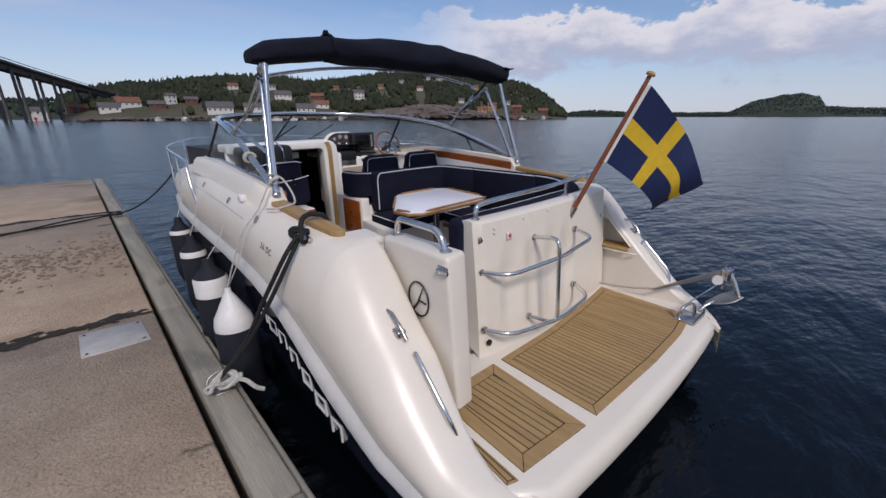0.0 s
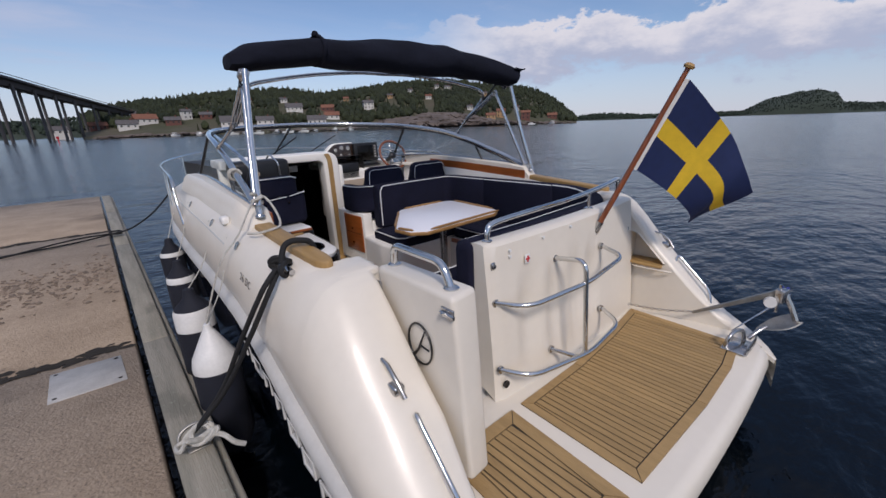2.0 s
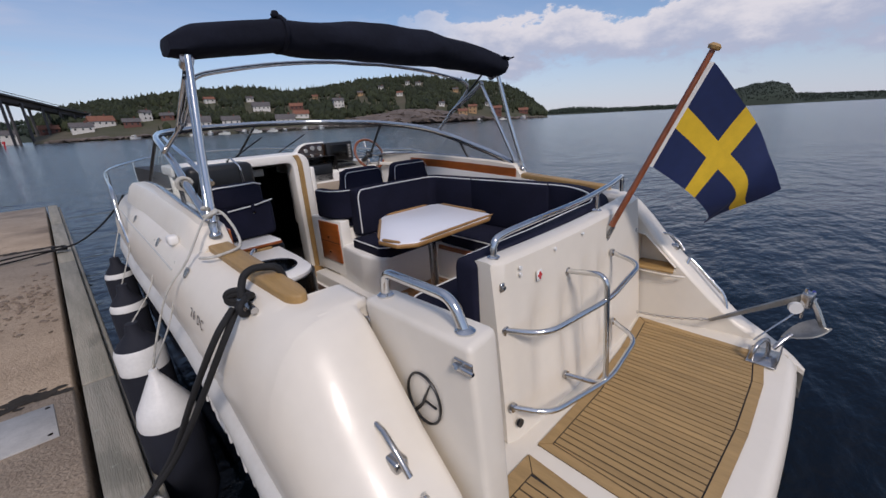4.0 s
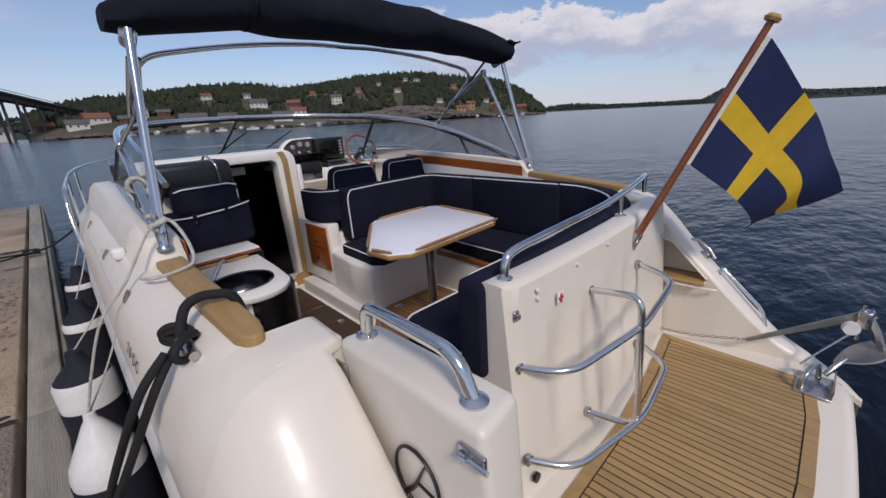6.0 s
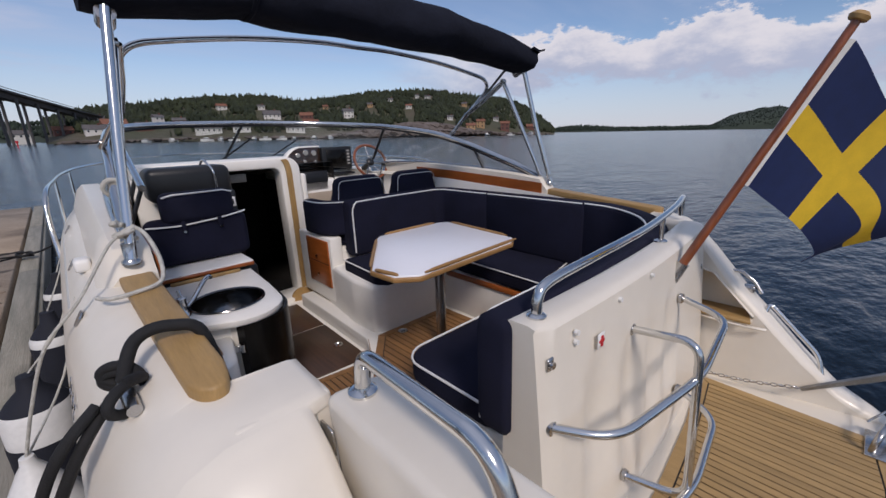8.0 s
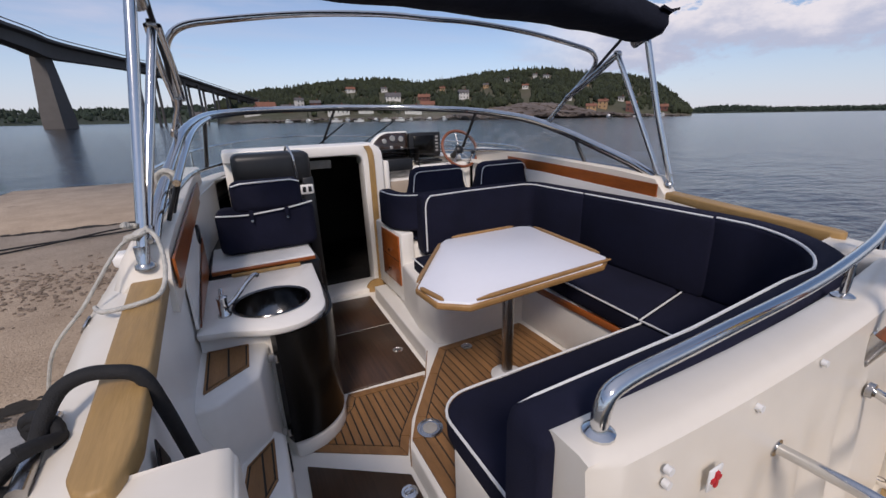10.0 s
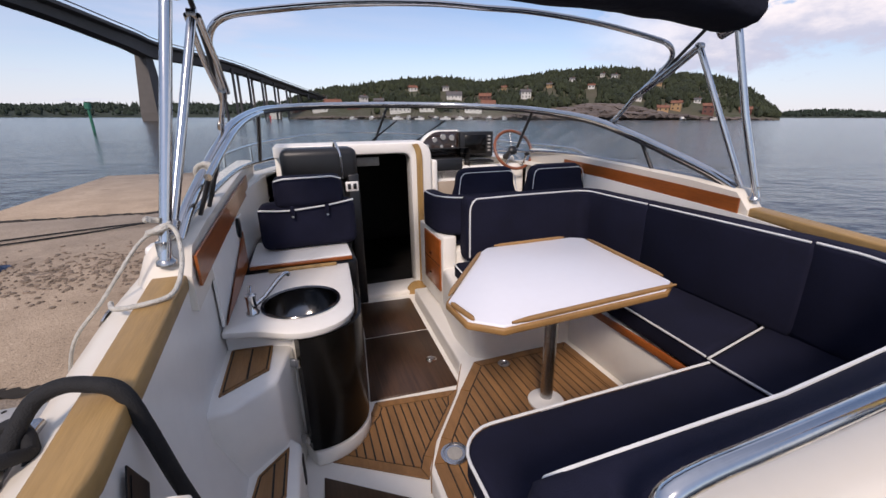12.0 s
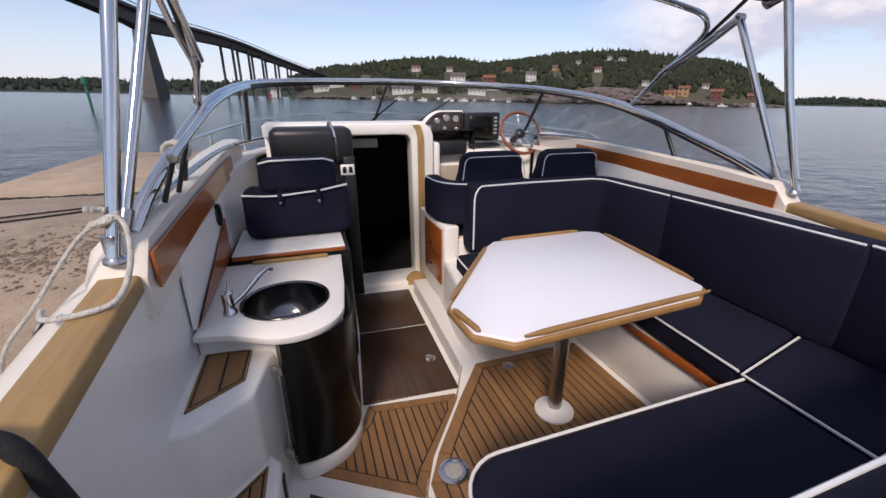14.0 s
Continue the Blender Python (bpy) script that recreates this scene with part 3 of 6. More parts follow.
def cockpit():
    c = BOAT
    part("sole", prism([(-1.12, 1.75), (1.28, 1.75), (1.28, 5.05), (-1.12, 5.05)], 0.40, 0.485), GEL_IN, c)
    part("raised_sole", prism([(-0.40, 1.95), (1.25, 1.95), (1.25, 4.6), (0.02, 4.6), (-0.02, 3.5), (-0.13, 3.26), (-0.33, 2.99), (-0.40, 2.86)], 0.48, 0.592, 0.008, 2), GEL_IN, c)
    # lining of the port side: from under the teak cap down to the sole
    rows = []
    for y in (2.1, 2.5, 3.0, 3.4, 3.9, 4.4, 5.02):
        zt = lerp_tab(TOP_Z, y) - 0.01
        xl = XC - max(lerp_tab(INNER_U, y), 1.19 if y < 2.6 else 0) - 0.004
        rows.append([(xl, y, zt), (xl - 0.002, y, zt - 0.05), (xl - 0.006, y, 1.12), (xl + 0.004, y, 0.95), (-1.02, y, 0.7), (-0.93, y, 0.52), (-0.90, y, 0.484)])
    part("port_lining", solid(loft(rows), 0.012), GEL_IN, c, smooth=50)
    rows = []
    for y in (2.0, 3.0, 4.0, 5.02):
        zt = lerp_tab(TOP_Z, y) - 0.01
        rows.append([(1.285, y, zt), (1.28, y, zt - 0.1), (1.275, y, 0.5)])
    part("starboard_lining", solid(loft(rows), 0.012), GEL_IN, c, smooth=50)
    # moulded steps
    part("upper_step", prism([(-1.12, 2.87), (-1.04, 2.87), (-0.905, 2.985), (-0.865, 3.19), (-0.86, 3.27), (-1.12, 3.30)], 0.49, 1.045, 0.016, 3), GEL_IN, c)
    part("lower_step", prism([(-1.12, 2.40), (-0.98, 2.45), (-0.87, 2.62), (-0.86, 2.98), (-0.90, 3.03), (-1.12, 3.03)], 0.49, 0.765, 0.016, 3), GEL_IN, c)
    # bulkhead with the companionway
    yb = 4.98
    part("bulkhead", box(-0.93, -0.36, yb, yb + 0.06, 0.48, 1.73, 0.012), GEL_IN, c)
    # one moulded frame with rounded upper corner round the doorway
    frame_xz = [(-0.93, 1.658), (-0.93, 1.743)] + [(0.17 + 0.11 * math.cos(a), 1.638 + 0.11 * math.sin(a)) for a in [radians(90 - 15 * k) for k in range(7)]] + [(0.285, 0.48), (0.115, 0.48)]
    frame_xz += [(0.045 + 0.06 * math.cos(a), 1.603 + 0.06 * math.sin(a)) for a in [radians(22.5 * k) for k in range(5)]] + [(-0.36, 1.663)]
    bm = prism(frame_xz, 0, 0.16, 0.012, 2)
    bm.transform(Matrix.Translation((0, yb + 0.06, 0)) @ Matrix.Rotation(math.pi / 2, 4, "X"))
    part("door_frame", bm, GEL_IN, c, "moulded cream companionway frame")
    part("door_head_top", prism([(-0.93, yb + 0.05), (0.25, yb + 0.05), (0.25, yb + 0.3), (-0.93, yb + 0.3)], 1.668, 1.75, 0.02, 3), GEL_IN, c)
    strip = [(0.148, 0.55), (0.150, 1.578)] + [(0.100 + 0.05 * math.cos(a), 1.603 + 0.132 * math.sin(a)) for a in [radians(15 * k) for k in range(1, 6)]]
    part("door_strip", solid(loft([[(x, yb - 0.106, z), (x + 0.048, yb - 0.106, z + 0.004)] for x, z in strip]), 0.014), TEAK_CAP, c, "teak strip beside the companionway")
    # small perforated plate and a grey vent inside the doorway head
    part("door_vent", box(-0.34, -0.12, yb + 0.10, yb + 0.11, 1.555, 1.625, 0.004, 1), PLATE, c, "grey vent plate above the door")
    part("threshold", box(-0.44, 0.16, 4.74, 5.0, 0.48, 0.53, 0.012), GEL_IN, c)
    # cabin beyond the companionway, coloured near black to stand for its unlit shade
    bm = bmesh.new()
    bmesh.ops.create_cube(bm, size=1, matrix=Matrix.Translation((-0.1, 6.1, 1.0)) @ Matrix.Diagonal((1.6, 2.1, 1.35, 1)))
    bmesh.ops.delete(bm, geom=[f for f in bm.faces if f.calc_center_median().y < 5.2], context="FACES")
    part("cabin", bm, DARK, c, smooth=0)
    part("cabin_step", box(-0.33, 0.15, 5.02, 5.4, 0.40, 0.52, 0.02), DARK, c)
    # teak decks
    teak_panel(c, [(-0.40, 1.08), (0.30, 1.062), (0.75, 1.075), (1.08, 1.12), (1.115, 1.84), (0.65, 1.775), (0.15, 1.735), (-0.37, 1.73)], 0.517, pitch=0.039, border=0.05)
    teak_panel(c, [(-0.94, 1.12), (-0.50, 1.08), (-0.44, 1.73), (-0.90, 1.73)], 0.517, pitch=0.042)
    teak_panel(c, [(-1.04, 1.13), (-0.985, 1.11), (-0.96, 1.45), (-1.0, 1.45)], 0.517, border=0.012)
    teak_panel(c, [(-0.84, 3.18), (-0.39, 2.90), (-0.34, 3.0), (-0.12, 3.28), (-0.08, 3.40), (-0.52, 3.45), (-0.56, 3.36), (-0.70, 3.23)], 0.487, mat=TEAK_DARK, border=0.045, pitch=0.037)
    part("riser_strip", solid(loft([[(x, y, 0.488), (x, y, 0.596)] for x, y in ((-0.404, 2.84), (-0.334, 2.99), (-0.134, 3.262), (-0.024, 3.47))]), 0.004), TEAK_DARK, c, smooth=0)
    teak_panel(c, [(-0.38, 2.2), (0.66, 2.2), (0.66, 3.46), (0.05, 3.46), (-0.11, 3.26), (-0.31, 2.99), (-0.38, 2.87)], 0.594, mat=TEAK_DARK, border=0.05, pitch=0.042)
    part("hatch", prism([(-0.54, 3.47), (-0.05, 3.44), (-0.03, 4.09), (-0.47, 4.11)], 0.48, 0.495, 0.003, 1), HATCH, c, "dark brown hatch board")
    part("hatch", prism([(-0.465, 4.13), (-0.03, 4.11), (-0.01, 4.65), (-0.43, 4.68)], 0.48, 0.495, 0.003, 1), HATCH, c, "dark brown hatch board")
    part("hatch", prism([(-0.84, 2.2), (-0.42, 2.2), (-0.42, 2.80), (-0.80, 3.06)], 0.48, 0.495, 0.003, 1), HATCH, c, "dark brown hatch board")
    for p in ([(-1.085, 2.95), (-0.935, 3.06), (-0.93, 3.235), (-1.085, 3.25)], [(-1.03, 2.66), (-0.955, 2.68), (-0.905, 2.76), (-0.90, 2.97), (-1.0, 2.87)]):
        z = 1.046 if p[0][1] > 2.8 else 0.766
        teak_panel(c, p, z, pitch=0.068, border=0.010, mat=TEAK_DARK)
    # teak caps on the coamings
    for side in (-1, 1):
        u0, u1 = (1.178, 1.262)
        poly = [(XC + side * u, y) for u, y in ((u0 + 0.03, 3.12), (u0, 2.29), (u0 + 0.008, 2.23), (u0 + 0.020, 2.197), (u0 + 0.034, 2.19), (u1 - 0.034, 2.19), (u1 - 0.015, 2.205), (u1, 2.24), (u1 + 0.003, 2.30), (u1 + 0.04, 3.12))]
        bm = prism(poly if side > 0 else poly[::-1], -0.022, 0.028, 0.008, 2)
        for v in bm.verts:
            v.co.z += lerp_tab(TOP_Z, v.co.y) - 0.004
        cap = part("teak_cap", bm, TEAK_CAP, c, "pale teak coaming cap")
        # windscreen plinth and mahogany facing
        rows = []
        for y in (2.98, 3.05, 3.3, 3.8, 4.3, 5.0):
            zt = lerp_tab(TOP_Z, y)
            rise = 0.11 * min(1, (y - 2.96) / 0.10)
            rows.append([(XC + side * u, y, z) for u, z in ((1.19, zt - 0.10), (1.19, zt + rise - 0.01), (1.205, zt + rise), (1.29, zt + rise), (1.32, zt + rise - 0.03), (1.36, zt - 0.03))])
        part("windscreen_plinth", loft(rows, caps=True), GEL, c, smooth=40)
        rows = [[(XC + side * 1.184, y, lerp_tab(TOP_Z, y) + o) for o in (-0.035, 0.065)] for y in (3.02, 3.5, 4.0, 4.45)]
        part("mahogany_facing", solid(loft(rows), 0.008), MAHOG, c, "glossy red-brown mahogany facing board")


cockpit()

# ---- windscreen, canopy, rails ----
def mirror(pts, side):
    return [(XC + side * u, y, z) for u, y, z in pts]


RAIL_TOP = [(1.235, 3.08, 1.55), (1.23, 3.25, 1.625), (1.215, 3.5, 1.71), (1.19, 3.8, 1.81), (1.16, 4.2, 1.91), (1.08, 4.8, 1.99), (0.92, 5.25, 2.03), (0.62, 5.50, 2.055), (0.3, 5.60, 2.065), (0, 5.63, 2.07)]
RAIL_LOW = [(1.245, 3.10, 1.555), (1.245, 3.3, 1.58), (1.24, 3.6, 1.60), (1.225, 4.0, 1.625), (1.20, 4.5, 1.64), (1.15, 5.2, 1.62), (1.02, 5.9, 1.60), (0.75, 6.35, 1.60), (0.38, 6.6, 1.61), (0, 6.68, 1.615)]


def windscreen():
    w = thing("windscreen", "curved clear windscreen in a polished metal frame", "windscreen")
    top = smooth_path(mirror(RAIL_TOP, -1), 5)
    top += [Vector((2 * XC - p.x, p.y, p.z)) for p in reversed(top[:-1])]
    low = smooth_path(mirror(RAIL_LOW, -1), 5)
    low += [Vector((2 * XC - p.x, p.y, p.z)) for p in reversed(low[:-1])]
    part("top_rail", tube(top, 0.022, 10), CHROME, w, "polished metal top rail")
    part("rail_gasket", tube([p + Vector((0, 0, -0.022)) for p in top], 0.013, 6), BLACK, w)
    part("sill", tube(low, 0.014, 8), STEEL, w)
    n = len(top)
    corner = 25
    cuts = [1, corner, n // 2, n - 1 - corner, n - 2]
    for a, b in zip(cuts, cuts[1:]):
        g = part("pane", solid(loft([[top[i], low[i].lerp(top[i], 0.5), low[i]] for i in range(a, b + 1)]), 0.005), GLASS, w, smooth=60)
        g.visible_shadow = False
    for i, mat in ((corner, BLACK), (n // 2, STEEL), (n - 1 - corner, BLACK)):
        part("mullion", tube([top[i], low[i].lerp(top[i], 0.5), low[i]], 0.014, 8), mat, w)
    # inner grab tube along the port frame
    inner = smooth_path(mirror([(1.15, 3.25, 1.725), (1.14, 3.52, 1.79), (1.125, 3.86, 1.865), (1.10, 4.25, 1.925), (1.05, 4.7, 1.975)], -1), 5)
    part("grab_tube", tube(inner, 0.0135, 10), CHROME, w)
    for u, y, z in ((1.15, 3.27, 1.725), (1.142, 3.43, 1.765)):
        part("tube_post", tube(mirror([(u, y, z), (1.205, y + 0.02, 1.59)], -1), 0.008, 8), BLACK, w)
    # short inner struts
    for side in (-1, 1):
        part("strut", tube(mirror([(1.205, 3.72, 1.78), (1.225, 3.62, 1.60)], side), 0.012, 8), BLACK, w)
    return w


windscreen()


def canopy():
    c = thing("folded_canopy", "navy canvas canopy rolled up on stainless bows", "canopy")
    # the roll: a folded, uneven bundle, arched athwartships, fuller beyond the strap
    TOP = ((0, 2.405), (0.04, 2.46), (0.12, 2.495), (0.22, 2.535), (0.4, 2.545), (0.65, 2.55), (0.83, 2.495), (0.95, 2.448), (1, 2.42))
    THICK = ((0, 0.08), (0.04, 0.15), (0.15, 0.16), (0.22, 0.155), (0.30, 0.18), (0.45, 0.21), (0.62, 0.215), (0.8, 0.185), (0.93, 0.16), (0.98, 0.15), (1, 0.09))
    rows = []
    n, m = 90, 26
    for k in range(n + 1):
        f = k / n
        x = -1.10 + 2.37 * f
        th = lerp_tab(THICK, f)
        zc = lerp_tab(TOP, f) - th / 2 + 0.006 * math.sin(17 * f)
        yc = 3.28 - 0.12 * f + 0.02 * math.sin(9 * f)
        ry = min(0.15, 0.05 + 0.55 * th)
        row = []
        for j in range(m):
            a = 2 * math.pi * j / m
            ca, sa_ = math.cos(a), math.sin(a)
            q = 1 + 0.10 * noise.noise((x * 2.4, ca * 1.6, sa_ * 1.6)) + 0.07 * noise.noise((x * 5 + sa_ * 2, ca * 4, sa_ * 4)) - 0.05 * abs(noise.noise((x * 3, ca * 6, sa_ * 6 + 4)))
            row.append((x, yc + ry * q * math.copysign(abs(ca) ** 0.8, ca), zc + th / 2 * q * math.copysign(abs(sa_) ** 0.8, sa_)))
        rows.append(row)
    part("canvas_roll", loft(rows, closed=True, caps=True), CANVAS, c, "rolled navy canvas", smooth=60)
    # loose flap at the starboard end
    flap = [[(1.16 + 0.13 * u, 3.10 + 0.07 * v, 2.418 - 0.012 * u + 0.012 * math.sin(3 * v + 4 * u)) for v in (-1, -0.5, 0, 0.5, 1)] for u in (0, 0.5, 1.0)]
    part("canvas_flap", solid(loft(flap), 0.012), CANVAS, c, smooth=60)
    part("roll_strap", tube([(-0.56, 3.255 + 0.142 * math.cos(a), 2.457 + 0.083 * math.sin(a)) for a in [2 * math.pi * k / 20 for k in range(20)]], 0.012, 6, closed=True), CANVAS, c)
    part("strap_knot", lathe([(0, -0.02), (0.02, -0.012), (0.024, 0.0), (0.015, 0.018), (0, 0.022)], (-0.57, 3.22, 2.545), 10), CANVAS, c)
    for side in (-1, 1):
        foot = XC + side * 1.25
        part("bow_pole", tube([(foot, 2.99, 1.52), (foot - side * 0.05, 3.09, 1.90), (XC + side * 1.14, 3.17, 2.315)], 0.0165, 10), CHROME, c, "stainless canopy pole")
        part("bow_pole", tube([(XC + side * 1.242, 3.08, 1.585), (XC + side * 1.122, 3.335, 2.24)], 0.0145, 10), CHROME, c)
        part("pole_end", tube([(XC + side * 1.246, 3.07, 1.565), (XC + side * 1.236, 3.095, 1.615)], 0.019, 10), STEEL, c)
        foot_stay, joint, knuckle = [Vector((XC + side * u, y, z)) for u, y, z in ((1.195, 3.965, 1.885), (1.122, 3.714, 2.03), (1.122, 3.335, 2.24))]
        part("stay", tube([foot_stay, foot_stay.lerp(joint, 0.5), joint], 0.0125, 8), CHROME, c)
        part("stay_end", tube([foot_stay, foot_stay.lerp(joint, 0.16)], 0.017, 8), STEEL, c)
        for o in (-0.016, 0.016):
            part("stay", tube([joint + Vector((o, 0, 0)), joint.lerp(knuckle, 0.5) + Vector((o * 1.3, 0, -0.008)), knuckle + Vector((o, 0, 0))], 0.0105, 8), CHROME, c)
        part("stay", tube([joint.lerp(foot_stay, 0.3), joint.lerp(knuckle, 0.5) + Vector((0, 0, 0.018)), knuckle + Vector((0, -0.05, 0.10))], 0.009, 8), BLACK, c)
        part("joint_collar", tube([joint.lerp(foot_stay, 0.12), joint.lerp(knuckle, 0.05)], 0.017, 10), STEEL, c)
        part("joint_collar", tube([knuckle + Vector((-0.014, 0, 0)), knuckle + Vector((0.014, 0, 0))], 0.020, 10), STEEL, c)
        part("foot_socket", lathe([(0, 0), (0.028, 0), (0.028, 0.012), (0.019, 0.02), (0.019, 0.07), (0.0, 0.07)], (foot, 3.0, 1.505), 12), STEEL, c)
        part("clamp", lathe([(0, -0.03), (0.03, -0.03), (0.03, 0.03), (0, 0.03)], (XC + side * 1.14, 3.22, 2.295), 12, m=Matrix.Rotation(1.2, 4, "X")), STEEL, c)
    half = [(1.125, 3.705, 2.04), (1.12, 3.57, 2.135), (1.105, 3.48, 2.205), (1.05, 3.455, 2.262), (0.92, 3.46, 2.295), (0.6, 3.48, 2.345), (0.25, 3.5, 2.375)]
    bow = mirror(half, -1) + [(XC, 3.5, 2.375)] + mirror(half, 1)[::-1]
    part("front_bow", tube(smooth_path(bow, 5), 0.013, 10), CHROME, c, "thin stainless front bow")
    return c


canopy()


def bow_rail():
    r = thing("bow_rail", "stainless guard rail round the foredeck", "rail")
    for side in (-1, 1):
        top = [(1.47, 4.42, 1.29), (1.475, 4.50, 1.50), (1.46, 4.62, 1.64), (1.43, 5.2, 1.67), (1.36, 6.2, 1.69), (1.22, 6.9, 1.71), (0.95, 7.6, 1.73), (0.6, 8.3, 1.75), (0.0, 8.9, 1.76)]
        part("rail", tube(smooth_path(mirror(top, side), 5), 0.0125, 8), CHROME, r)
        for u, y, z in ((1.42, 5.3, 1.67), (1.33, 6.4, 1.695), (0.95, 7.6, 1.73)):
            part("stanchion", tube(mirror([(u + 0.01, y - 0.03, lerp_tab(TOP_Z, y) - 0.2), (u, y, z)], side), 0.011, 8), CHROME, r)
    return r


bow_rail()


def side_rub_line():
    part("deck_seam", tube([on_topside(3.15 + 0.2 * k, 0.56)[0] for k in range(11)], 0.005, 6), GREY_BAND, BOAT)


side_rub_line()


# ---- gate, ladder, fittings on the stern ----
def gate():
    g = thing("transom_gate", "white moulded stern gate, swung open, with round emblem", "gate")
    poly = [(-0.975, 1.545), (-0.835, 1.565), (-0.84, 2.04), (-0.965, 2.055)]
    bm = bmesh.new()
    lo = [(-0.955, 1.50), (-0.84, 1.51), (-0.84, 1.95), (-0.955, 1.96)]
    vlo, vhi = [bm.verts.new((x, y, 0.60)) for x, y in lo], [bm.verts.new((x, y, 1.385)) for x, y in poly]
    bm.faces.new(vlo[::-1]), bm.faces.new(vhi)
    for k in range(4):
        bm.faces.new((vlo[k], vlo[(k + 1) % 4], vhi[(k + 1) % 4], vhi[k]))
    bmesh.ops.recalc_face_normals(bm, faces=bm.faces)
    bmesh.ops.bevel(bm, geom=bm.edges[:], offset=0.022, segments=3, profile=0.5, affect="EDGES")
    part("panel", bm, GEL, g)
    path = rounded_path([(-0.905, 2.0, 1.39), (-0.905, 1.99, 1.475), (-0.915, 1.66, 1.475), (-0.915, 1.615, 1.38)], 0.07, 6)
    part("grab_rail", tube(path, 0.0165, 12), CHROME, g, "polished stainless grab rail")
    for y in (2.0, 1.615):
        part("rail_foot", lathe([(0, 0), (0.03, 0), (0.03, 0.006), (0.02, 0.013), (0, 0.014)], (-0.905 if y > 1.8 else -0.915, y, 1.384), 16), CHROME, g)
    # emblem: ring and a plain curved mark
    ex = -0.974
    e = part("emblem_ring", tube([(ex, 1.755 + 0.075 * math.cos(a), 1.125 + 0.088 * math.sin(a)) for a in [2 * math.pi * k / 36 for k in range(36)]], 0.0045, 6, closed=True), BLACK, g)
    part("emblem_mark", tube(smooth_path([(ex, 1.80, 1.06), (ex, 1.765, 1.10), (ex, 1.745, 1.14), (ex, 1.72, 1.19)], 5), 0.006, 6, taper=lambda f: 1.2 - 0.8 * f), BLACK, g)
    part("emblem_bar", tube([(ex, 1.757, 1.12), (ex, 1.70, 1.115)], 0.004, 6), BLACK, g)
    la = part("latch", box(-0.984, -0.974, 1.535, 1.60, 1.305, 1.345, 0.004), STEEL, g)
    part("latch_bolt", tube([(-0.988, 1.595, 1.326), (-0.988, 1.525, 1.324)], 0.006, 8), CHROME, la)
    part("latch_knob", tube([(-0.986, 1.572, 1.326), (-1.004, 1.570, 1.336)], 0.006, 8), CHROME, la)
    for z in (1.29, 0.80):
        h = part("hinge", box(-0.975, -0.968, 2.015, 2.065, z - 0.03, z + 0.03, 0.002, 1), STEEL, g)
        part("hinge_leaf", box(-0.972, -0.966, 2.075, 2.11, z - 0.03, z + 0.03, 0.002, 1), STEEL, g)
    return g


gate()


def ladder():
    l = thing("swim_ladder", "folding stainless swim ladder on the transom", "ladder")
    part("rung", tube(rounded_path([(-0.41, 1.87, 1.075), (-0.32, 1.72, 1.07), (0.08, 1.63, 1.11), (0.52, 1.66, 1.14), (0.60, 1.84, 1.15)], 0.09), 0.0135, 10), CHROME, l)
    part("rung", tube(rounded_path([(-0.43, 1.82, 0.715), (-0.34, 1.68, 0.70), (0.08, 1.60, 0.69), (0.50, 1.64, 0.70), (0.58, 1.80, 0.72)], 0.09), 0.0135, 10), CHROME, l)
    part("side_bar", tube(rounded_path([(0.095, 1.87, 1.19), (0.055, 1.64, 1.235), (0.06, 1.615, 0.65), (0.0, 1.80, 0.66)], 0.07), 0.0135, 10), CHROME, l)
    for p in ((0.095, 1.862, 1.19), (0.0, 1.80, 0.66), (-0.41, 1.865, 1.075), (-0.43, 1.815, 0.715), (0.60, 1.85, 1.15), (0.58, 1.81, 0.72)):
        part("mount", disc(p, 0.022, 0.014, (0, 1, 0.05), 16), STEEL, l)
    return l


ladder()


def stern_details():
    r = thing("sofa_rail", "polished stainless rail above the aft sofa back", "rail")
    path = smooth_path([(-0.385, 1.94, 1.38), (-0.38, 1.94, 1.44), (-0.33, 1.94, 1.47), (-0.1, 1.94, 1.48), (0.4, 1.955, 1.485), (0.85, 1.995, 1.50), (1.12, 2.04, 1.51), (1.19, 2.06, 1.49), (1.20, 2.06, 1.40)], 5)
    part("bar", tube(path, 0.0155, 12), CHROME, r)
    part("post", tube([(0.62, 1.965, 1.38), (0.62, 1.965, 1.485)], 0.011, 8), CHROME, r)
    for p in ((-0.385, 1.94, 1.384), (0.62, 1.965, 1.384)):
        part("foot", lathe([(0, 0), (0.028, 0), (0.028, 0.005), (0.018, 0.012), (0, 0.013)], p, 14), CHROME, r)
    # grab handles on both quarters
    for side in (-1, 1):
        h = thing("grab_handle", "stainless grab handle on the boat's quarter", "handle", group="quarter handles")
        part("bar", tube(rounded_path(mirror([(1.19, 1.63, 0.90), (1.215, 1.62, 0.96), (1.22, 1.39, 0.735), (1.19, 1.36, 0.62)], side), 0.05), 0.0105, 10), CHROME, h)
    # mooring cleats on the quarters
    for side in (-1, 1):
        h = thing("quarter_cleat", "small stainless eye cleat on the quarter", "cleat", group="quarter cleats")
        part("base", box(XC + side * 1.20, XC + side * 1.25, 1.69, 1.79, 0.995, 1.035, 0.01), STEEL, h)
        part("horn", tube(mirror([(1.225, 1.66, 1.0), (1.23, 1.70, 1.055), (1.23, 1.76, 1.10), (1.225, 1.82, 1.10)], side), 0.010, 8), STEEL, h)


stern_details()


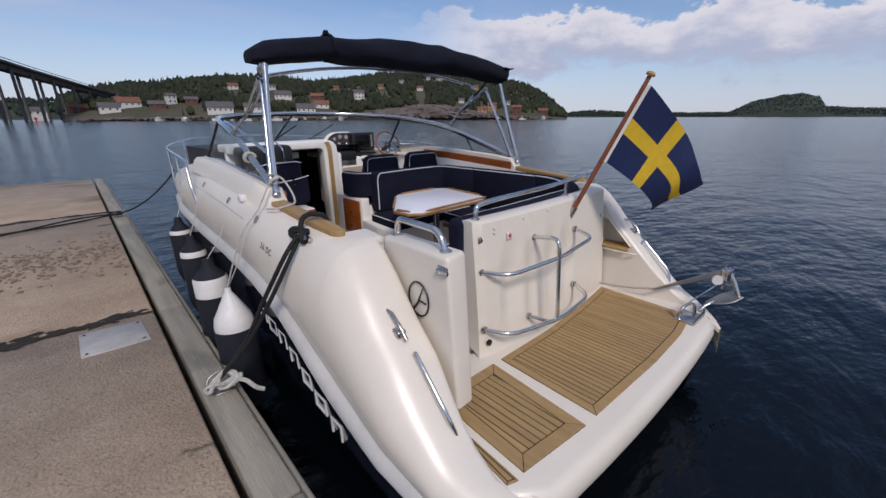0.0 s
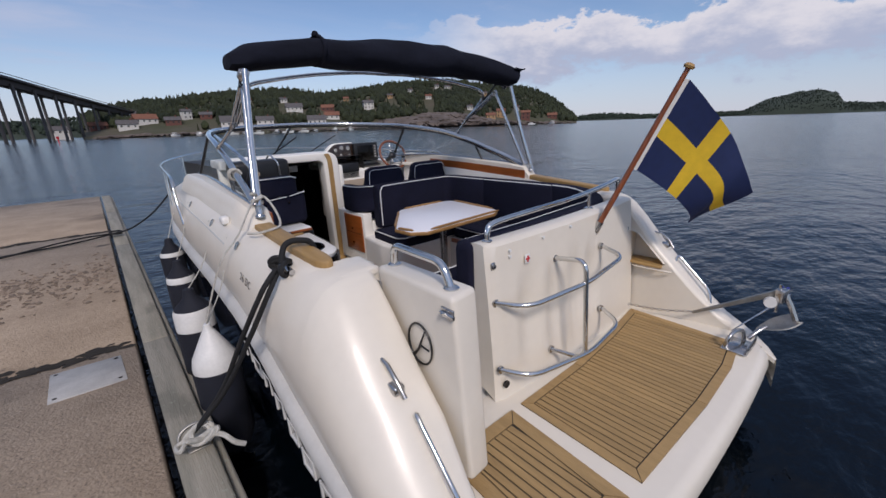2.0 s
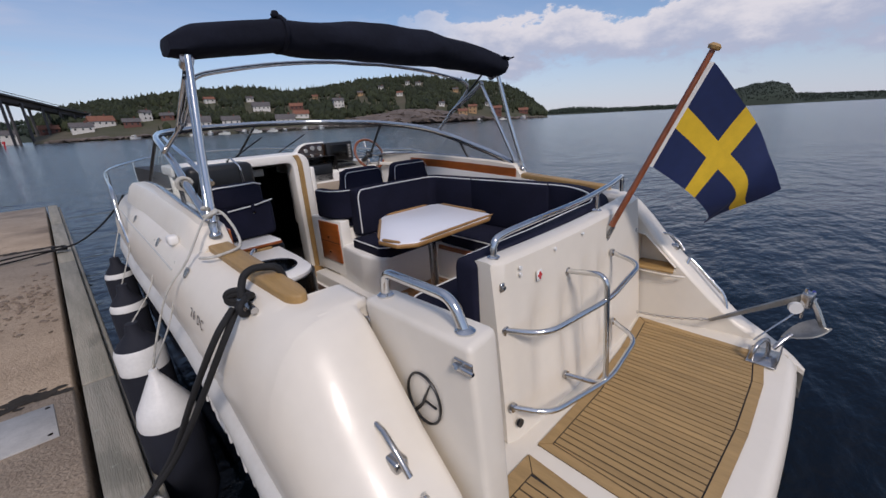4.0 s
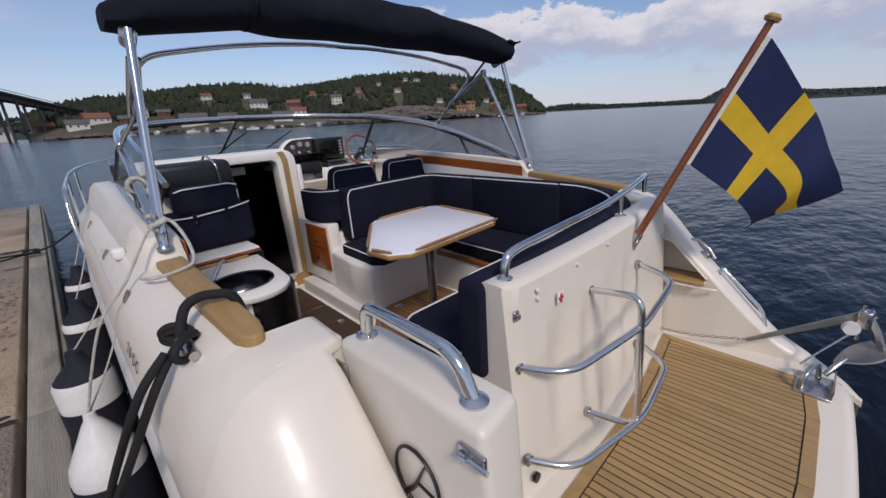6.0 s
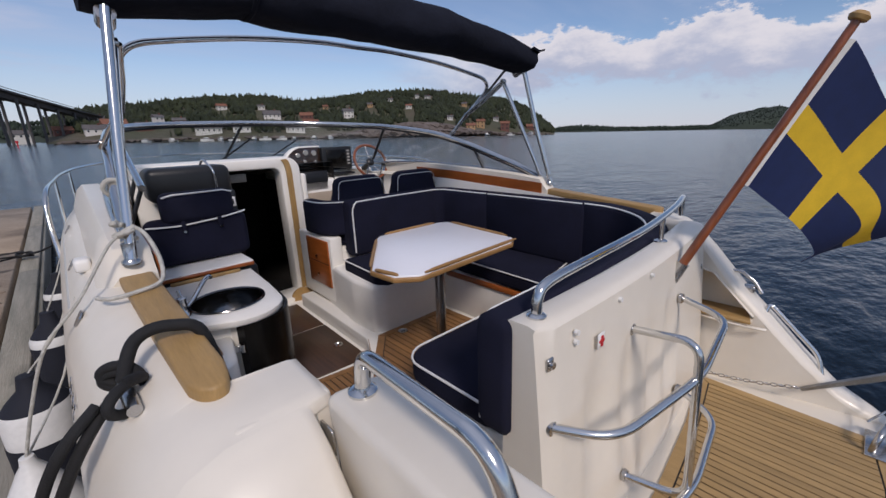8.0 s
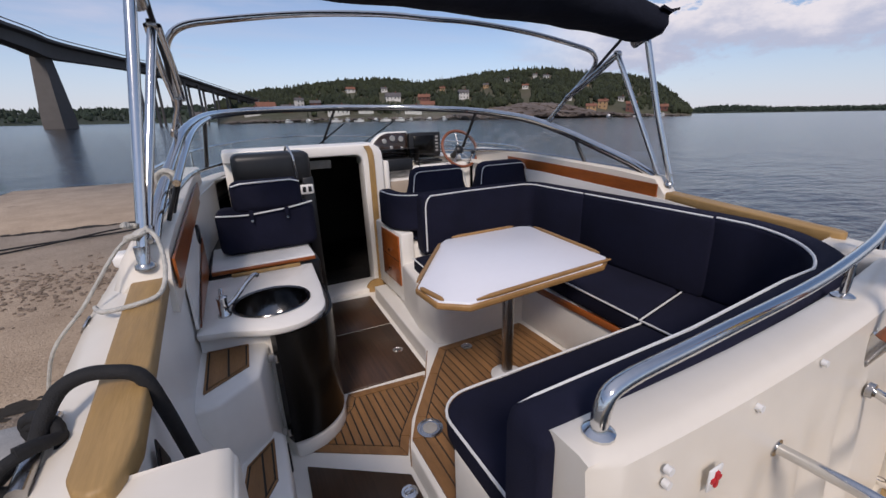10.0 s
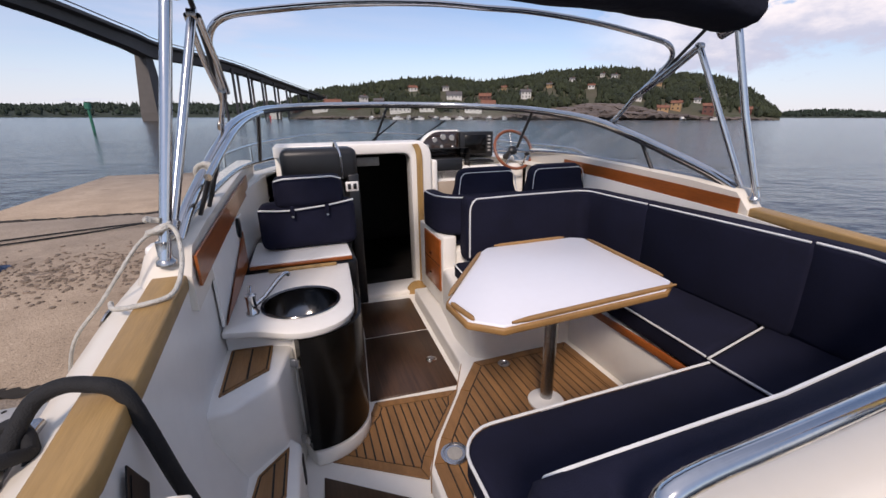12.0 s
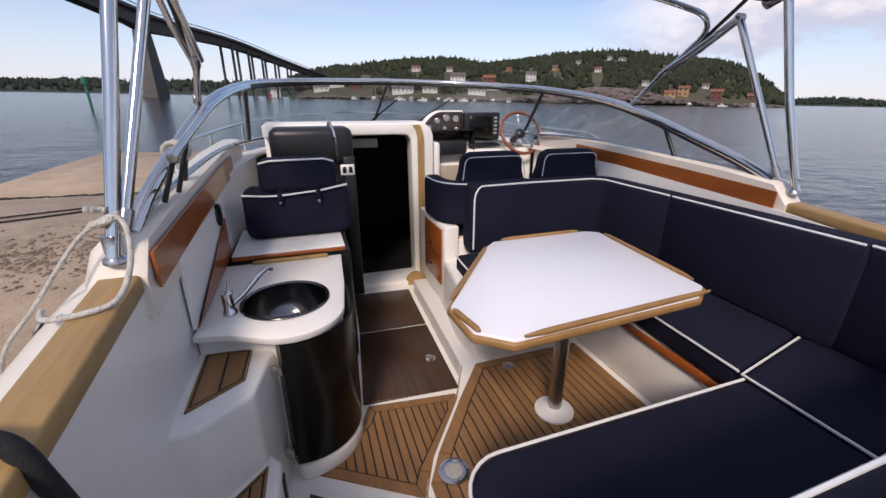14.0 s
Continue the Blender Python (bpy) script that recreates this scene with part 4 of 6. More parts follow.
def flag():
    f = thing("ensign", "blue and yellow cross flag on a varnished wooden staff", "flag")
    base, top = Vector((0.575, 1.87, 1.28)), Vector((0.715, 1.49, 2.19))
    part("staff", tube([base, base.lerp(top, 0.5), top], 0.016, 12, taper=lambda t: 1.1 - 0.25 * t), BRASSW, f, "varnished wooden flagstaff")
    part("knob", lathe([(0, -0.012), (0.026, -0.008), (0.03, 0.004), (0.02, 0.016), (0, 0.02)], top, 14, m=(top - base).to_track_quat("Z", "Y").to_matrix().to_4x4()), TEAK_CAP, f)
    part("socket", tube([base - (top - base) * 0.05, base + (top - base) * 0.04], 0.024, 12), STEEL, f)
    d = (top - base).normalized()
    t0 = top - d * 0.06
    away = Vector((0.70, -0.55, -0.18)).normalized()
    hoist = 0.53
    upper, lower = Vector((0.36, -0.24, -0.62)), Vector((0.43, -0.22, -0.40))
    nrm = Vector((0.6, 0.75, 0.1)).normalized()
    nu, nv = 32, 20

    def at(u, v):
        edge = upper.lerp(lower, v)
        lift = away * 0.11 * math.sin(math.pi * min(1, u * 1.05)) * (1 - v * 0.4)
        return t0 - d * (v * hoist) + away * 0.042 + edge * u + lift + nrm * (0.06 * math.sin(5.2 * u + 2.2 * v) * (0.1 + u) + 0.02 * math.sin(11 * u - 4 * v) * u)

    for name, mat, keep in (("blue_field", FLAG_B, False), ("yellow_cross", FLAG_Y, True)):
        bm = bmesh.new()
        cache = {}

        def vert(i, j):
            if (i, j) not in cache:
                cache[i, j] = bm.verts.new(at(i / nu, j / nv))
            return cache[i, j]

        for i in range(nu):
            for j in range(nv):
                cross = 10 <= i < 14 or 8 <= j < 12
                if cross == keep:
                    bm.faces.new((vert(i, j), vert(i + 1, j), vert(i + 1, j + 1), vert(i, j + 1)))
        part(name, solid(bm, 0.0015), mat, f, smooth=80)
    part("hoist_tape", solid(loft([[at(0, j / nv), at(0, j / nv) - away * 0.034] for j in range(nv + 1)]), 0.002), WHITE, f)
    return f


flag()

# ---- cockpit furniture ----
def sweep_cushion(path, t, z0, z1, r=0.035, lifts=None):
    """An upholstered back that follows a plan path."""
    path = [Vector((x, y, 0)) for x, y in path]
    sec = []
    for cx, cz, a0 in ((t / 2 - r, z1 - r, 0), (-t / 2 + r, z1 - r, 90), (-t / 2 + r, z0 + r, 180), (t / 2 - r, z0 + r, 270)):
        for k in range(5):
            a = radians(a0 + 22.5 * k)
            sec.append((cx + r * math.cos(a), cz + r * math.sin(a)))
    rows = []
    n = len(path)
    for i, p in enumerate(path):
        d = (path[min(i + 1, n - 1)] - path[max(i - 1, 0)]).normalized()
        s = Vector((d.y, -d.x, 0))
        dz = lifts[i] if lifts else 0.0
        rows.append([p + s * u + Vector((0, 0, z + (dz if z > (z0 + z1) / 2 else 0))) for u, z in sec])
    # rounded ends
    for end, sgn in ((0, -1), (-1, 1)):
        d = (path[1] - path[0]).normalized() if end == 0 else (path[-1] - path[-2]).normalized()
        base = rows[end]
        c = sum((Vector(q) for q in base), Vector()) / len(base)
        extra = [[q.lerp(c, 0.10) + d * sgn * 0.012 for q in base], [q.lerp(c, 0.25) + d * sgn * 0.018 for q in base]]
        rows = extra[::-1] + rows if end == 0 else rows + extra
    return loft(rows, closed=True, caps=True)


def offset_path(path, s):
    path = [Vector((x, y, 0)) for x, y in path]
    out = []
    n = len(path)
    for i, p in enumerate(path):
        d = (path[min(i + 1, n - 1)] - path[max(i - 1, 0)]).normalized()
        out.append(p + Vector((d.y, -d.x, 0)) * s)
    return out


def back_cushion(sofa_ob, path, z0, z1, inner, t=0.13, drops=(0, 0), pr=0.0055, rise=0.0):
    n = len(path)
    lifts = [rise * max(0.0, min(1.0, (i - 2) / max(1, n - 3))) for i in range(n)]
    c = part("back_cushion", sweep_cushion(path, t, z0, z1, lifts=lifts), NAVY, sofa_ob, "navy back cushion", smooth=70)
    pp = [p + Vector((0, 0, z1 - 0.0085 + dz)) for p, dz in zip(offset_path(path, inner * (t / 2 - 0.009)), lifts)]
    # the piping turns down the ends with rounded corners
    front = [p + Vector((0, 0, z1)) for p in offset_path(path, inner * (t / 2 + 0.001))]
    for k, i, j in ((0, 0, 1), (1, -1, -2)):
        if drops[k]:
            u = (pp[j] - pp[i]).normalized()
            f0, low = front[i], Vector((0, 0, -1))
            corner = [f0 + u * 0.004 + low * drops[k], f0 + u * 0.004 + low * 0.09, f0 + u * 0.010 + low * 0.055, f0 + u * 0.026 + low * 0.027, pp[i] + u * 0.052 + low * 0.004]
            pp = corner + [p for p in pp[1:]] if k == 0 else pp[:-1] + corner[::-1]
    part("piping", tube(pp, pr, 6), PIPING, c, "white piping")
    return c


def seat_cushion(sofa_ob, poly, z0, z1, pipe_edges):
    c = part("seat_cushion", prism(poly, z0, z1, 0.03, 4), NAVY, sofa_ob, "navy seat cushion", smooth=60)
    pts = [(poly[i][0], poly[i][1], z1 - 0.008) for i in pipe_edges]
    part("piping", tube(pts, 0.005, 6), PIPING, c, "white piping")
    return c


def arc(cx, cy, r, a0, a1, n=8):
    return [(cx + r * math.cos(radians(a0 + (a1 - a0) * k / n)), cy + r * math.sin(radians(a0 + (a1 - a0) * k / n))) for k in range(n + 1)]


def sofa():
    base = thing("cockpit_sofa", "navy U-shaped cockpit sofa with white piping on a moulded base", "sofa")
    part("aft_base", prism([(-0.39, 2.02), (1.25, 2.02), (1.25, 2.52), (-0.32, 2.52), (-0.39, 2.47)], 0.592, 0.905, 0.02, 3), GEL_IN, base)
    part("side_base", box(0.69, 1.26, 2.50, 3.5, 0.592, 0.90, 0.02), GEL_IN, base)
    part("forward_base", prism([(0.13, 3.47), (1.26, 3.47), (1.26, 4.62), (0.17, 4.62), (0.05, 3.75), (0.06, 3.52)], 0.56, 0.93, 0.03, 3), GEL_IN, base)
    part("helm_base", box(0.165, 1.24, 4.12, 4.68, 0.56, 1.06, 0.03), GEL_IN, base)
    part("trim_board", box(0.678, 0.692, 2.60, 3.44, 0.865, 0.905, 0.003, 1), MAHOG, base, "mahogany edge board")
    z0, z1 = 0.905, 1.015
    seat_cushion(base, arc(-0.28, 2.46, 0.12, 180, 90, 6)[::-1] + [(-0.40, 2.10), (0.64, 2.10), (0.64, 2.58)], z0, z1, [7, 6, 5, 4, 3, 2, 1, 0, 9])
    seat_cushion(base, [(0.65, 2.10), (1.2, 2.10), (1.2, 2.71), (0.66, 2.60)], z0, z1, [0, 3, 2])
    seat_cushion(base, [(0.665, 2.615), (1.2, 2.73), (1.2, 3.46), (0.72, 3.46)], z0, z1, [3, 0])
    seat_cushion(base, [(0.10, 3.52), (0.16, 3.47), (1.2, 3.47), (1.2, 3.98), (0.13, 3.98)], z0, z1, [2, 1, 0, 4])
    zb = 1.0
    back_cushion(base, [(-0.46, 2.03), (0.1, 2.03), (0.65, 2.065)] + arc(0.76, 2.46, 0.405, -80, 0, 12) + [(1.165, 2.59)], zb, 1.385, -1, 0.115, (0.37, 0), rise=0.05)
    back_cushion(base, [(1.16, 2.60), (1.17, 3.0), (1.175, 3.40)], zb, 1.435, -1, pr=0.0055)
    back_cushion(base, [(1.175, 3.42), (1.175, 3.75)] + arc(1.03, 3.88, 0.15, 0, 90, 6) + [(0.6, 4.04), (0.24, 4.04)], zb, 1.435, -1, drops=(0, 0.40), pr=0.0058)
    # end roll of the forward back
    back_cushion(base, [(0.66, 4.11), (0.36, 4.11)] + arc(0.305, 4.285, 0.175, -90, -180, 8)[1:] + [(0.13, 4.44)], 1.16, 1.43, -1, 0.11, pr=0.005)
    for x0, x1 in ((0.25, 0.67), (0.82, 1.25)):
        h = thing("helm_chair", "navy helm chair back with white piping", "chair", group="helm chairs")
        rows = []
        for z, g, d0, d1 in ((1.08, 0.03, 4.15, 4.32), (1.36, 0.03, 4.15, 4.31), (1.42, 0.012, 4.15, 4.31), (1.47, 0.0, 4.16, 4.30), (1.54, 0.004, 4.165, 4.29), (1.575, 0.018, 4.175, 4.28), (1.592, 0.05, 4.19, 4.265)):
            a, c, m, n = x0 - g if z < 1.45 else x0 + g, x1 + g if z < 1.45 else x1 - g, d0, d1
            q = 0.03
            rows.append([(a + q, m, z), (c - q, m, z), (c - 0.008, m + 0.012, z), (c, m + q, z), (c, n - q, z), (c - q, n, z), (a + q, n, z), (a, n - q, z), (a, m + q, z), (a + 0.008, m + 0.012, z)])
        part("backrest", loft(rows, closed=True, caps=True), NAVY, h, smooth=60)
        part("seat_pad", box(x0, x1, 4.28, 4.66, 1.06, 1.16, 0.03, 3), NAVY, h)
        part("piping", tube(rounded_path([(x0 - 0.01, 4.155, 1.43), (x0 + 0.012, 4.17, 1.567), (x1 - 0.012, 4.17, 1.567), (x1 + 0.01, 4.155, 1.43)], 0.05), 0.003, 6), PIPING, h)
    # drawers in the end of the helm base
    d = thing("drawer_cabinet", "mahogany drawer fronts in the white helm base", "cabinet")
    part("carcass", box(0.10, 0.20, 4.10, 4.66, 0.62, 1.155, 0.012), GEL_IN, d)
    part("panel", box(0.088, 0.102, 4.14, 4.50, 0.745, 1.125, 0.004), MAHOG, d)
    part("drawer_gap", box(0.0865, 0.09, 4.14, 4.50, 0.934, 0.939, 0), CAULK, d)
    for z in (0.80, 0.95):
        part("knob", lathe([(0, 0), (0.008, 0), (0.012, 0.012), (0.0, 0.018)], (0.087, 4.32, z + 0.035), 10, m=Matrix.Rotation(-math.pi / 2, 4, "Y")), CHROME, d)


sofa()


def table():
    t = thing("cockpit_table", "white laminate cockpit table with teak fiddles and steel leg", "table")
    z = 1.285
    corners = [(-0.29, 2.74), (-0.20, 2.665), (0.50, 2.70), (0.585, 2.755), (0.66, 3.38), (0.60, 3.42), (0.10, 3.42), (0.045, 3.37), (-0.30, 2.90)]
    part("tabletop", prism(corners, z - 0.028, z, 0.006, 2), TABLETOP, t)
    part("edge_band", prism(inset(corners, -0.010), z - 0.032, z - 0.008, 0.006, 2), TEAK_FID, t, "teak edge band")
    for a, b in (((-0.17, 2.668), (0.56, 2.712)), ((0.590, 2.80), (0.655, 3.34)), ((0.56, 3.42), (0.14, 3.42)), ((0.03, 3.35), (-0.285, 2.935)), ((-0.30, 2.87), (-0.275, 2.73))):
        p, q = Vector((*a, z + 0.004)), Vector((*b, z + 0.004))
        n = 12
        bm = tube([p.lerp(q, k / n) for k in range(n + 1)], 0.0095, 8, taper=lambda f: min(1, 0.45 + 6 * min(f, 1 - f)))
        part("fiddle", bm, TEAK_FID, t)
    part("leg", tube([(0.245, 3.035, 0.602), (0.245, 3.035, z - 0.03)], 0.03, 16), STEEL, t, "brushed steel table leg")
    part("leg_base", lathe([(0, 0), (0.085, 0), (0.085, 0.008), (0.05, 0.022), (0.034, 0.03), (0, 0.03)], (0.245, 3.035, 0.60), 24), WHITE, t, "white round floor socket")
    part("top_socket", lathe([(0, 0), (0.09, 0), (0.09, -0.01), (0.035, -0.025), (0, -0.025)], (0.245, 3.035, z - 0.034), 20), WHITE, t)


table()


def galley():
    g = thing("galley_unit", "white moulded galley with round sink and black curved door", "galley")
    outline = [(-1.10, 3.86), (-1.10, 3.22)] + [(-0.98, 3.19)] + arc(-0.79, 3.31, 0.195, 250, 350, 8) + [(-0.575, 3.5), (-0.555, 3.86)]
    # counter with a round opening for the bowl
    sx, sy, sr = -0.81, 3.395, 0.155
    bm = bmesh.new()
    n = 48
    ring = [(sx + sr * math.cos(2 * math.pi * k / n), sy + sr * math.sin(2 * math.pi * k / n)) for k in range(n)]

    def edge_at(a):
        d = Vector((math.cos(a), math.sin(a)))
        best = None
        m = len(outline)
        for i in range(m):
            p, q = Vector(outline[i]), Vector(outline[(i + 1) % m])
            e = q - p
            den = d.x * e.y - d.y * e.x
            if abs(den) < 1e-9:
                continue
            w = p - Vector((sx, sy))
            t = (w.x * e.y - w.y * e.x) / den
            s = (w.x * d.y - w.y * d.x) / den
            if t > 0 and -1e-6 <= s <= 1 + 1e-6 and (best is None or t < best):
                best = t
        return (sx + d.x * best, sy + d.y * best)

    angs = sorted([2 * math.pi * k / n for k in range(n)] + [math.atan2(y - sy, x - sx) % (2 * math.pi) for x, y in outline])
    rows = []
    for a in angs + [angs[0]]:
        ex, ey = edge_at(a)
        ix, iy = sx + sr * math.cos(a), sy + sr * math.sin(a)
        ox, oy = ex + (sx - ex) * 0.04, ey + (sy - ey) * 0.04
        rows.append([(ix, iy, 1.12), (ix, iy, 1.15), (ox, oy, 1.15), (ex, ey, 1.143), (ex, ey, 1.122), (ox, oy, 1.112)])
    part("counter", loft(rows), GEL_IN, g, smooth=50)
    part("sink_bowl", lathe([(0.168, 1.153), (0.165, 1.158), (0.152, 1.154), (0.148, 1.11), (0.135, 1.03), (0.10, 1.005), (0.03, 1.0), (0.0, 1.0)], (sx, sy, 0), 40), SINK, g, "stainless sink bowl")
    part("sink_drain", lathe([(0, 1.003), (0.03, 1.003), (0.034, 1.006), (0, 1.008)], (sx, sy, 0), 16), CHROME, g)
    body = [(-1.10, 3.86), (-1.10, 3.26), (-0.86, 3.22)] + arc(-0.80, 3.34, 0.19, 262, 345, 8) + [(-0.60, 3.55), (-0.575, 3.86)]
    part("body", solid(loft([[(x, y, 0.485), (x, y, 1.116)] for x, y in body]), 0.012), GEL_IN, g)
    path = [(-0.835, 3.175)] + arc(-0.79, 3.35, 0.215, 262, 350, 12) + [(-0.565, 3.42), (-0.56, 3.60)]
    part("door", solid(loft([[(x, y, 0.58), (x, y, 1.108)] for x, y in path]), 0.014), SMOKE, g, "glossy black curved cupboard door", smooth=60)
    part("kick", prism([(-0.84, 3.20)] + arc(-0.79, 3.36, 0.235, 262, 350, 10) + [(-0.55, 3.5), (-0.55, 3.86), (-0.84, 3.86)], 0.485, 0.565, 0.012, 2), GEL_IN, g)
    for z in (1.005, 0.635):
        part("door_hinge", merge(box(-0.872, -0.812, 3.140, 3.160, z - 0.017, z + 0.017, 0.004, 1), disc((-0.842, 3.138, z), 0.010, 0.036, (0, 0, 1), 10)), CHROME, g)
    part("door_catch", box(-0.578, -0.556, 3.36, 3.39, 0.575, 0.605, 0.004, 1), CHROME, g)
    f = part("faucet", lathe([(0, 0), (0.026, 0), (0.026, 0.01), (0.019, 0.018), (0.019, 0.07), (0.022, 0.085), (0.0, 0.095)], (-1.0, 3.34, 1.15), 16), CHROME, g, "chrome mixer tap")
    part("spout", tube(smooth_path([(-0.985, 3.345, 1.19), (-0.95, 3.37, 1.21), (-0.90, 3.41, 1.255), (-0.865, 3.44, 1.275), (-0.85, 3.45, 1.265)], 5), 0.010, 10), CHROME, f)
    part("lever", tube([(-1.0, 3.34, 1.24), (-1.0, 3.37, 1.262)], 0.008, 8), CHROME, f)
    part("fiddle_rail", box(-0.97, -0.62, 3.82, 3.84, 1.15, 1.168, 0.004, 1), TEAK_CAP, g)
    # flap behind the sink, on which the seat back stands
    part("seat_board", box(-1.06, -0.53, 3.86, 4.30, 1.165, 1.195, 0.006), WHITE, g, "white board with a wooden edge")
    part("board_edge", box(-1.06, -0.53, 3.850, 3.862, 1.166, 1.186, 0.003, 1), MAHOG, g)
    part("seat_box", box(-1.10, -0.50, 3.88, 4.9, 0.485, 1.16, 0.02), BLACK, g)
    # locker panel on the side wall
    part("locker_panel", prism([(-1.098, 3.24), (-1.088, 3.24), (-1.082, 4.02), (-1.096, 4.02)], 1.16, 1.44), GEL_IN, g)
    part("locker_trim", solid(loft([[(-1.084, 3.30, 1.165), (-1.084, 3.24, 1.165)], [(-1.080, 3.95, 1.36), (-1.080, 3.95, 1.17)]]), 0.006), MAHOG, g, "mahogany fiddle on the locker")
    part("speaker", disc((-1.079, 3.86, 1.40), 0.05, 0.012, (1, 0, 0), 20), BLACK, g)


galley()


def mate_seat():
    s = thing("passenger_chair", "navy passenger seat with white piping and flap", "chair")
    part("backrest", prism([(-1.01, 4.04), (-0.47, 4.04), (-0.46, 4.20), (-1.0, 4.20)], 1.20, 1.47, 0.05, 4), NAVY, s, smooth=60)
    part("headrest", prism([(-0.91, 4.03), (-0.53, 4.03), (-0.53, 4.16), (-0.91, 4.16)], 1.44, 1.62, 0.045, 4), NAVY, s, smooth=60)
    part("piping", tube([(-0.90, 4.025, 1.60), (-0.85, 4.022, 1.612), (-0.59, 4.022, 1.615), (-0.54, 4.025, 1.60)], 0.005, 6), PIPING, s)
    part("piping", tube(smooth_path([(-1.0, 4.032, 1.445), (-0.85, 4.026, 1.435), (-0.7, 4.026, 1.445), (-0.6, 4.026, 1.455), (-0.48, 4.032, 1.475)], 5), 0.005, 6), PIPING, s)
    for x in (-0.82, -0.63):
        part("strap", box(x - 0.012, x + 0.012, 4.018, 4.03, 1.40, 1.46, 0.003, 1), NAVY, s)
        part("snap", disc((x, 4.016, 1.40), 0.008, 0.006, (0, 1, 0), 10), CHROME, s)
    part("seat_pad", box(-1.0, -0.48, 4.2, 4.62, 1.20, 1.30, 0.03, 3), NAVY, s)
    p = thing("passenger_console", "black padded console top with a chrome grab handle", "console")
    part("pad", prism([(-0.88, 4.62), (-0.36, 4.62), (-0.36, 4.92), (-0.88, 4.92)], 1.50, 1.735, 0.05, 4), BLACK, p, smooth=60)
    part("side_panel", box(-0.44, -0.36, 4.60, 4.97, 0.53, 1.55, 0.01), BLACK, p)
    part("grab_handle", tube(rounded_path([(-0.47, 4.62, 1.52), (-0.48, 4.60, 1.70), (-0.50, 4.75, 1.78), (-0.50, 4.85, 1.74)], 0.03), 0.009, 8), CHROME, p, "chrome grab handle")
    part("switch_plate", box(-0.46, -0.37, 4.594, 4.60, 1.43, 1.50, 0.004, 1), WHITE, p)
    for x in (-0.435, -0.395):
        part("switch", box(x - 0.012, x + 0.012, 4.588, 4.596, 1.445, 1.485, 0.003, 1), BLACK, p)


mate_seat()


def helm():
    h = thing("helm_console", "white helm console with gauges, plotter and switches", "console")
    part("body", prism([(0.32, 5.05), (1.27, 5.05), (1.24, 5.6), (0.32, 5.6)], 0.9, 1.515, 0.03, 3), GEL_IN, h)
    part("dash_top", prism([(0.32, 5.18), (1.24, 5.18), (1.2, 5.9), (0.32, 5.9)], 1.495, 1.58, 0.03, 3), GEL_IN, h)
    # arched gauge panel in a cream moulded hood
    def arch(x0, x1, z0, zl, zr, y0, y1, bev):
        pts = [(x0, z0)] + [(x0 + (x1 - x0) * 0.5 * (k / 8) ** 1.3, zl + (zr - zl) * math.sin(math.pi / 2 * k / 8)) for k in range(9)] + [(x1, zr), (x1, z0)]
        bm = prism(pts, 0, y1 - y0, bev, 2)
        bm.transform(Matrix.Translation((0, y1, 0)) @ Matrix.Rotation(math.pi / 2, 4, "X"))
        return bm

    part("gauge_hood", arch(0.275, 0.66, 1.555, 1.685, 1.828, 5.22, 5.30, 0.010), GEL_IN, h, "cream dash hood")
    g = part("gauge_panel", arch(0.287, 0.650, 1.575, 1.675, 1.817, 5.207, 5.24, 0.005), WALNUT, h, "dark walnut gauge panel")
    for x, z, r in ((0.345, 1.69, 0.022), (0.42, 1.745, 0.025), (0.50, 1.767, 0.030), (0.585, 1.76, 0.030), (0.485, 1.685, 0.018), (0.595, 1.675, 0.018)):
        part("gauge", lathe([(0, 0), (r, 0), (r, 0.008), (r * 0.85, 0.01), (r * 0.8, 0.004), (0, 0.004)], (x, 5.207, z), 18, m=Matrix.Rotation(math.pi / 2, 4, "X")), STEEL, g)
        part("dial", disc((x, 5.201, z), r * 0.8, 0.003, (0, 1, 0), 18), DIAL, g, "pale gauge dial")
    pl = part("plotter", box(0.655, 0.99, 5.17, 5.25, 1.58, 1.812, 0.012), BLACK, h, "black chart plotter")
    part("screen", box(0.70, 0.912, 5.164, 5.172, 1.615, 1.782, 0.002, 1), SMOKE, pl)
    for k in range(5):
        part("plotter_key", box(0.932, 0.962, 5.165, 5.172, 1.63 + 0.032 * k, 1.648 + 0.032 * k, 0.002, 1), PLATE, pl)
    part("switch_bank", prism([(0.35, 5.05), (0.635, 5.05), (0.635, 5.21), (0.35, 5.21)], 1.40, 1.595, 0.015, 2), BLACK, h)
    part("key_strip", box(0.68, 0.965, 5.09, 5.16, 1.533, 1.553, 0.004, 1), BLACK, h)
    for k in range(6):
        part("key", box(0.695 + 0.043 * k, 0.725 + 0.043 * k, 5.10, 5.15, 1.553, 1.562, 0.003, 1), BLACK, h)
    part("lower_strip", box(0.695, 1.015, 5.03, 5.05, 1.45, 1.49, 0.006, 1), BLACK, h)
    part("side_cheek", prism([(0.295, 4.92), (0.35, 4.92), (0.35, 5.3), (0.295, 5.3)], 1.05, 1.595, 0.02, 3), GEL_IN, h)
    part("footwell_pad", box(0.36, 0.75, 4.98, 5.0, 1.22, 1.40, 0.006), BEIGE, h)
    w = thing("steering_wheel", "wood-rimmed steering wheel with polished spokes", "steering wheel")
    c = Vector((1.135, 5.04, 1.645))
    tilt = Matrix.Translation(c) @ Matrix.Rotation(radians(62), 4, "X")
    rim = [tilt @ Vector((0.188 * math.cos(a), 0.188 * math.sin(a), 0)) for a in [2 * math.pi * k / 40 for k in range(40)]]
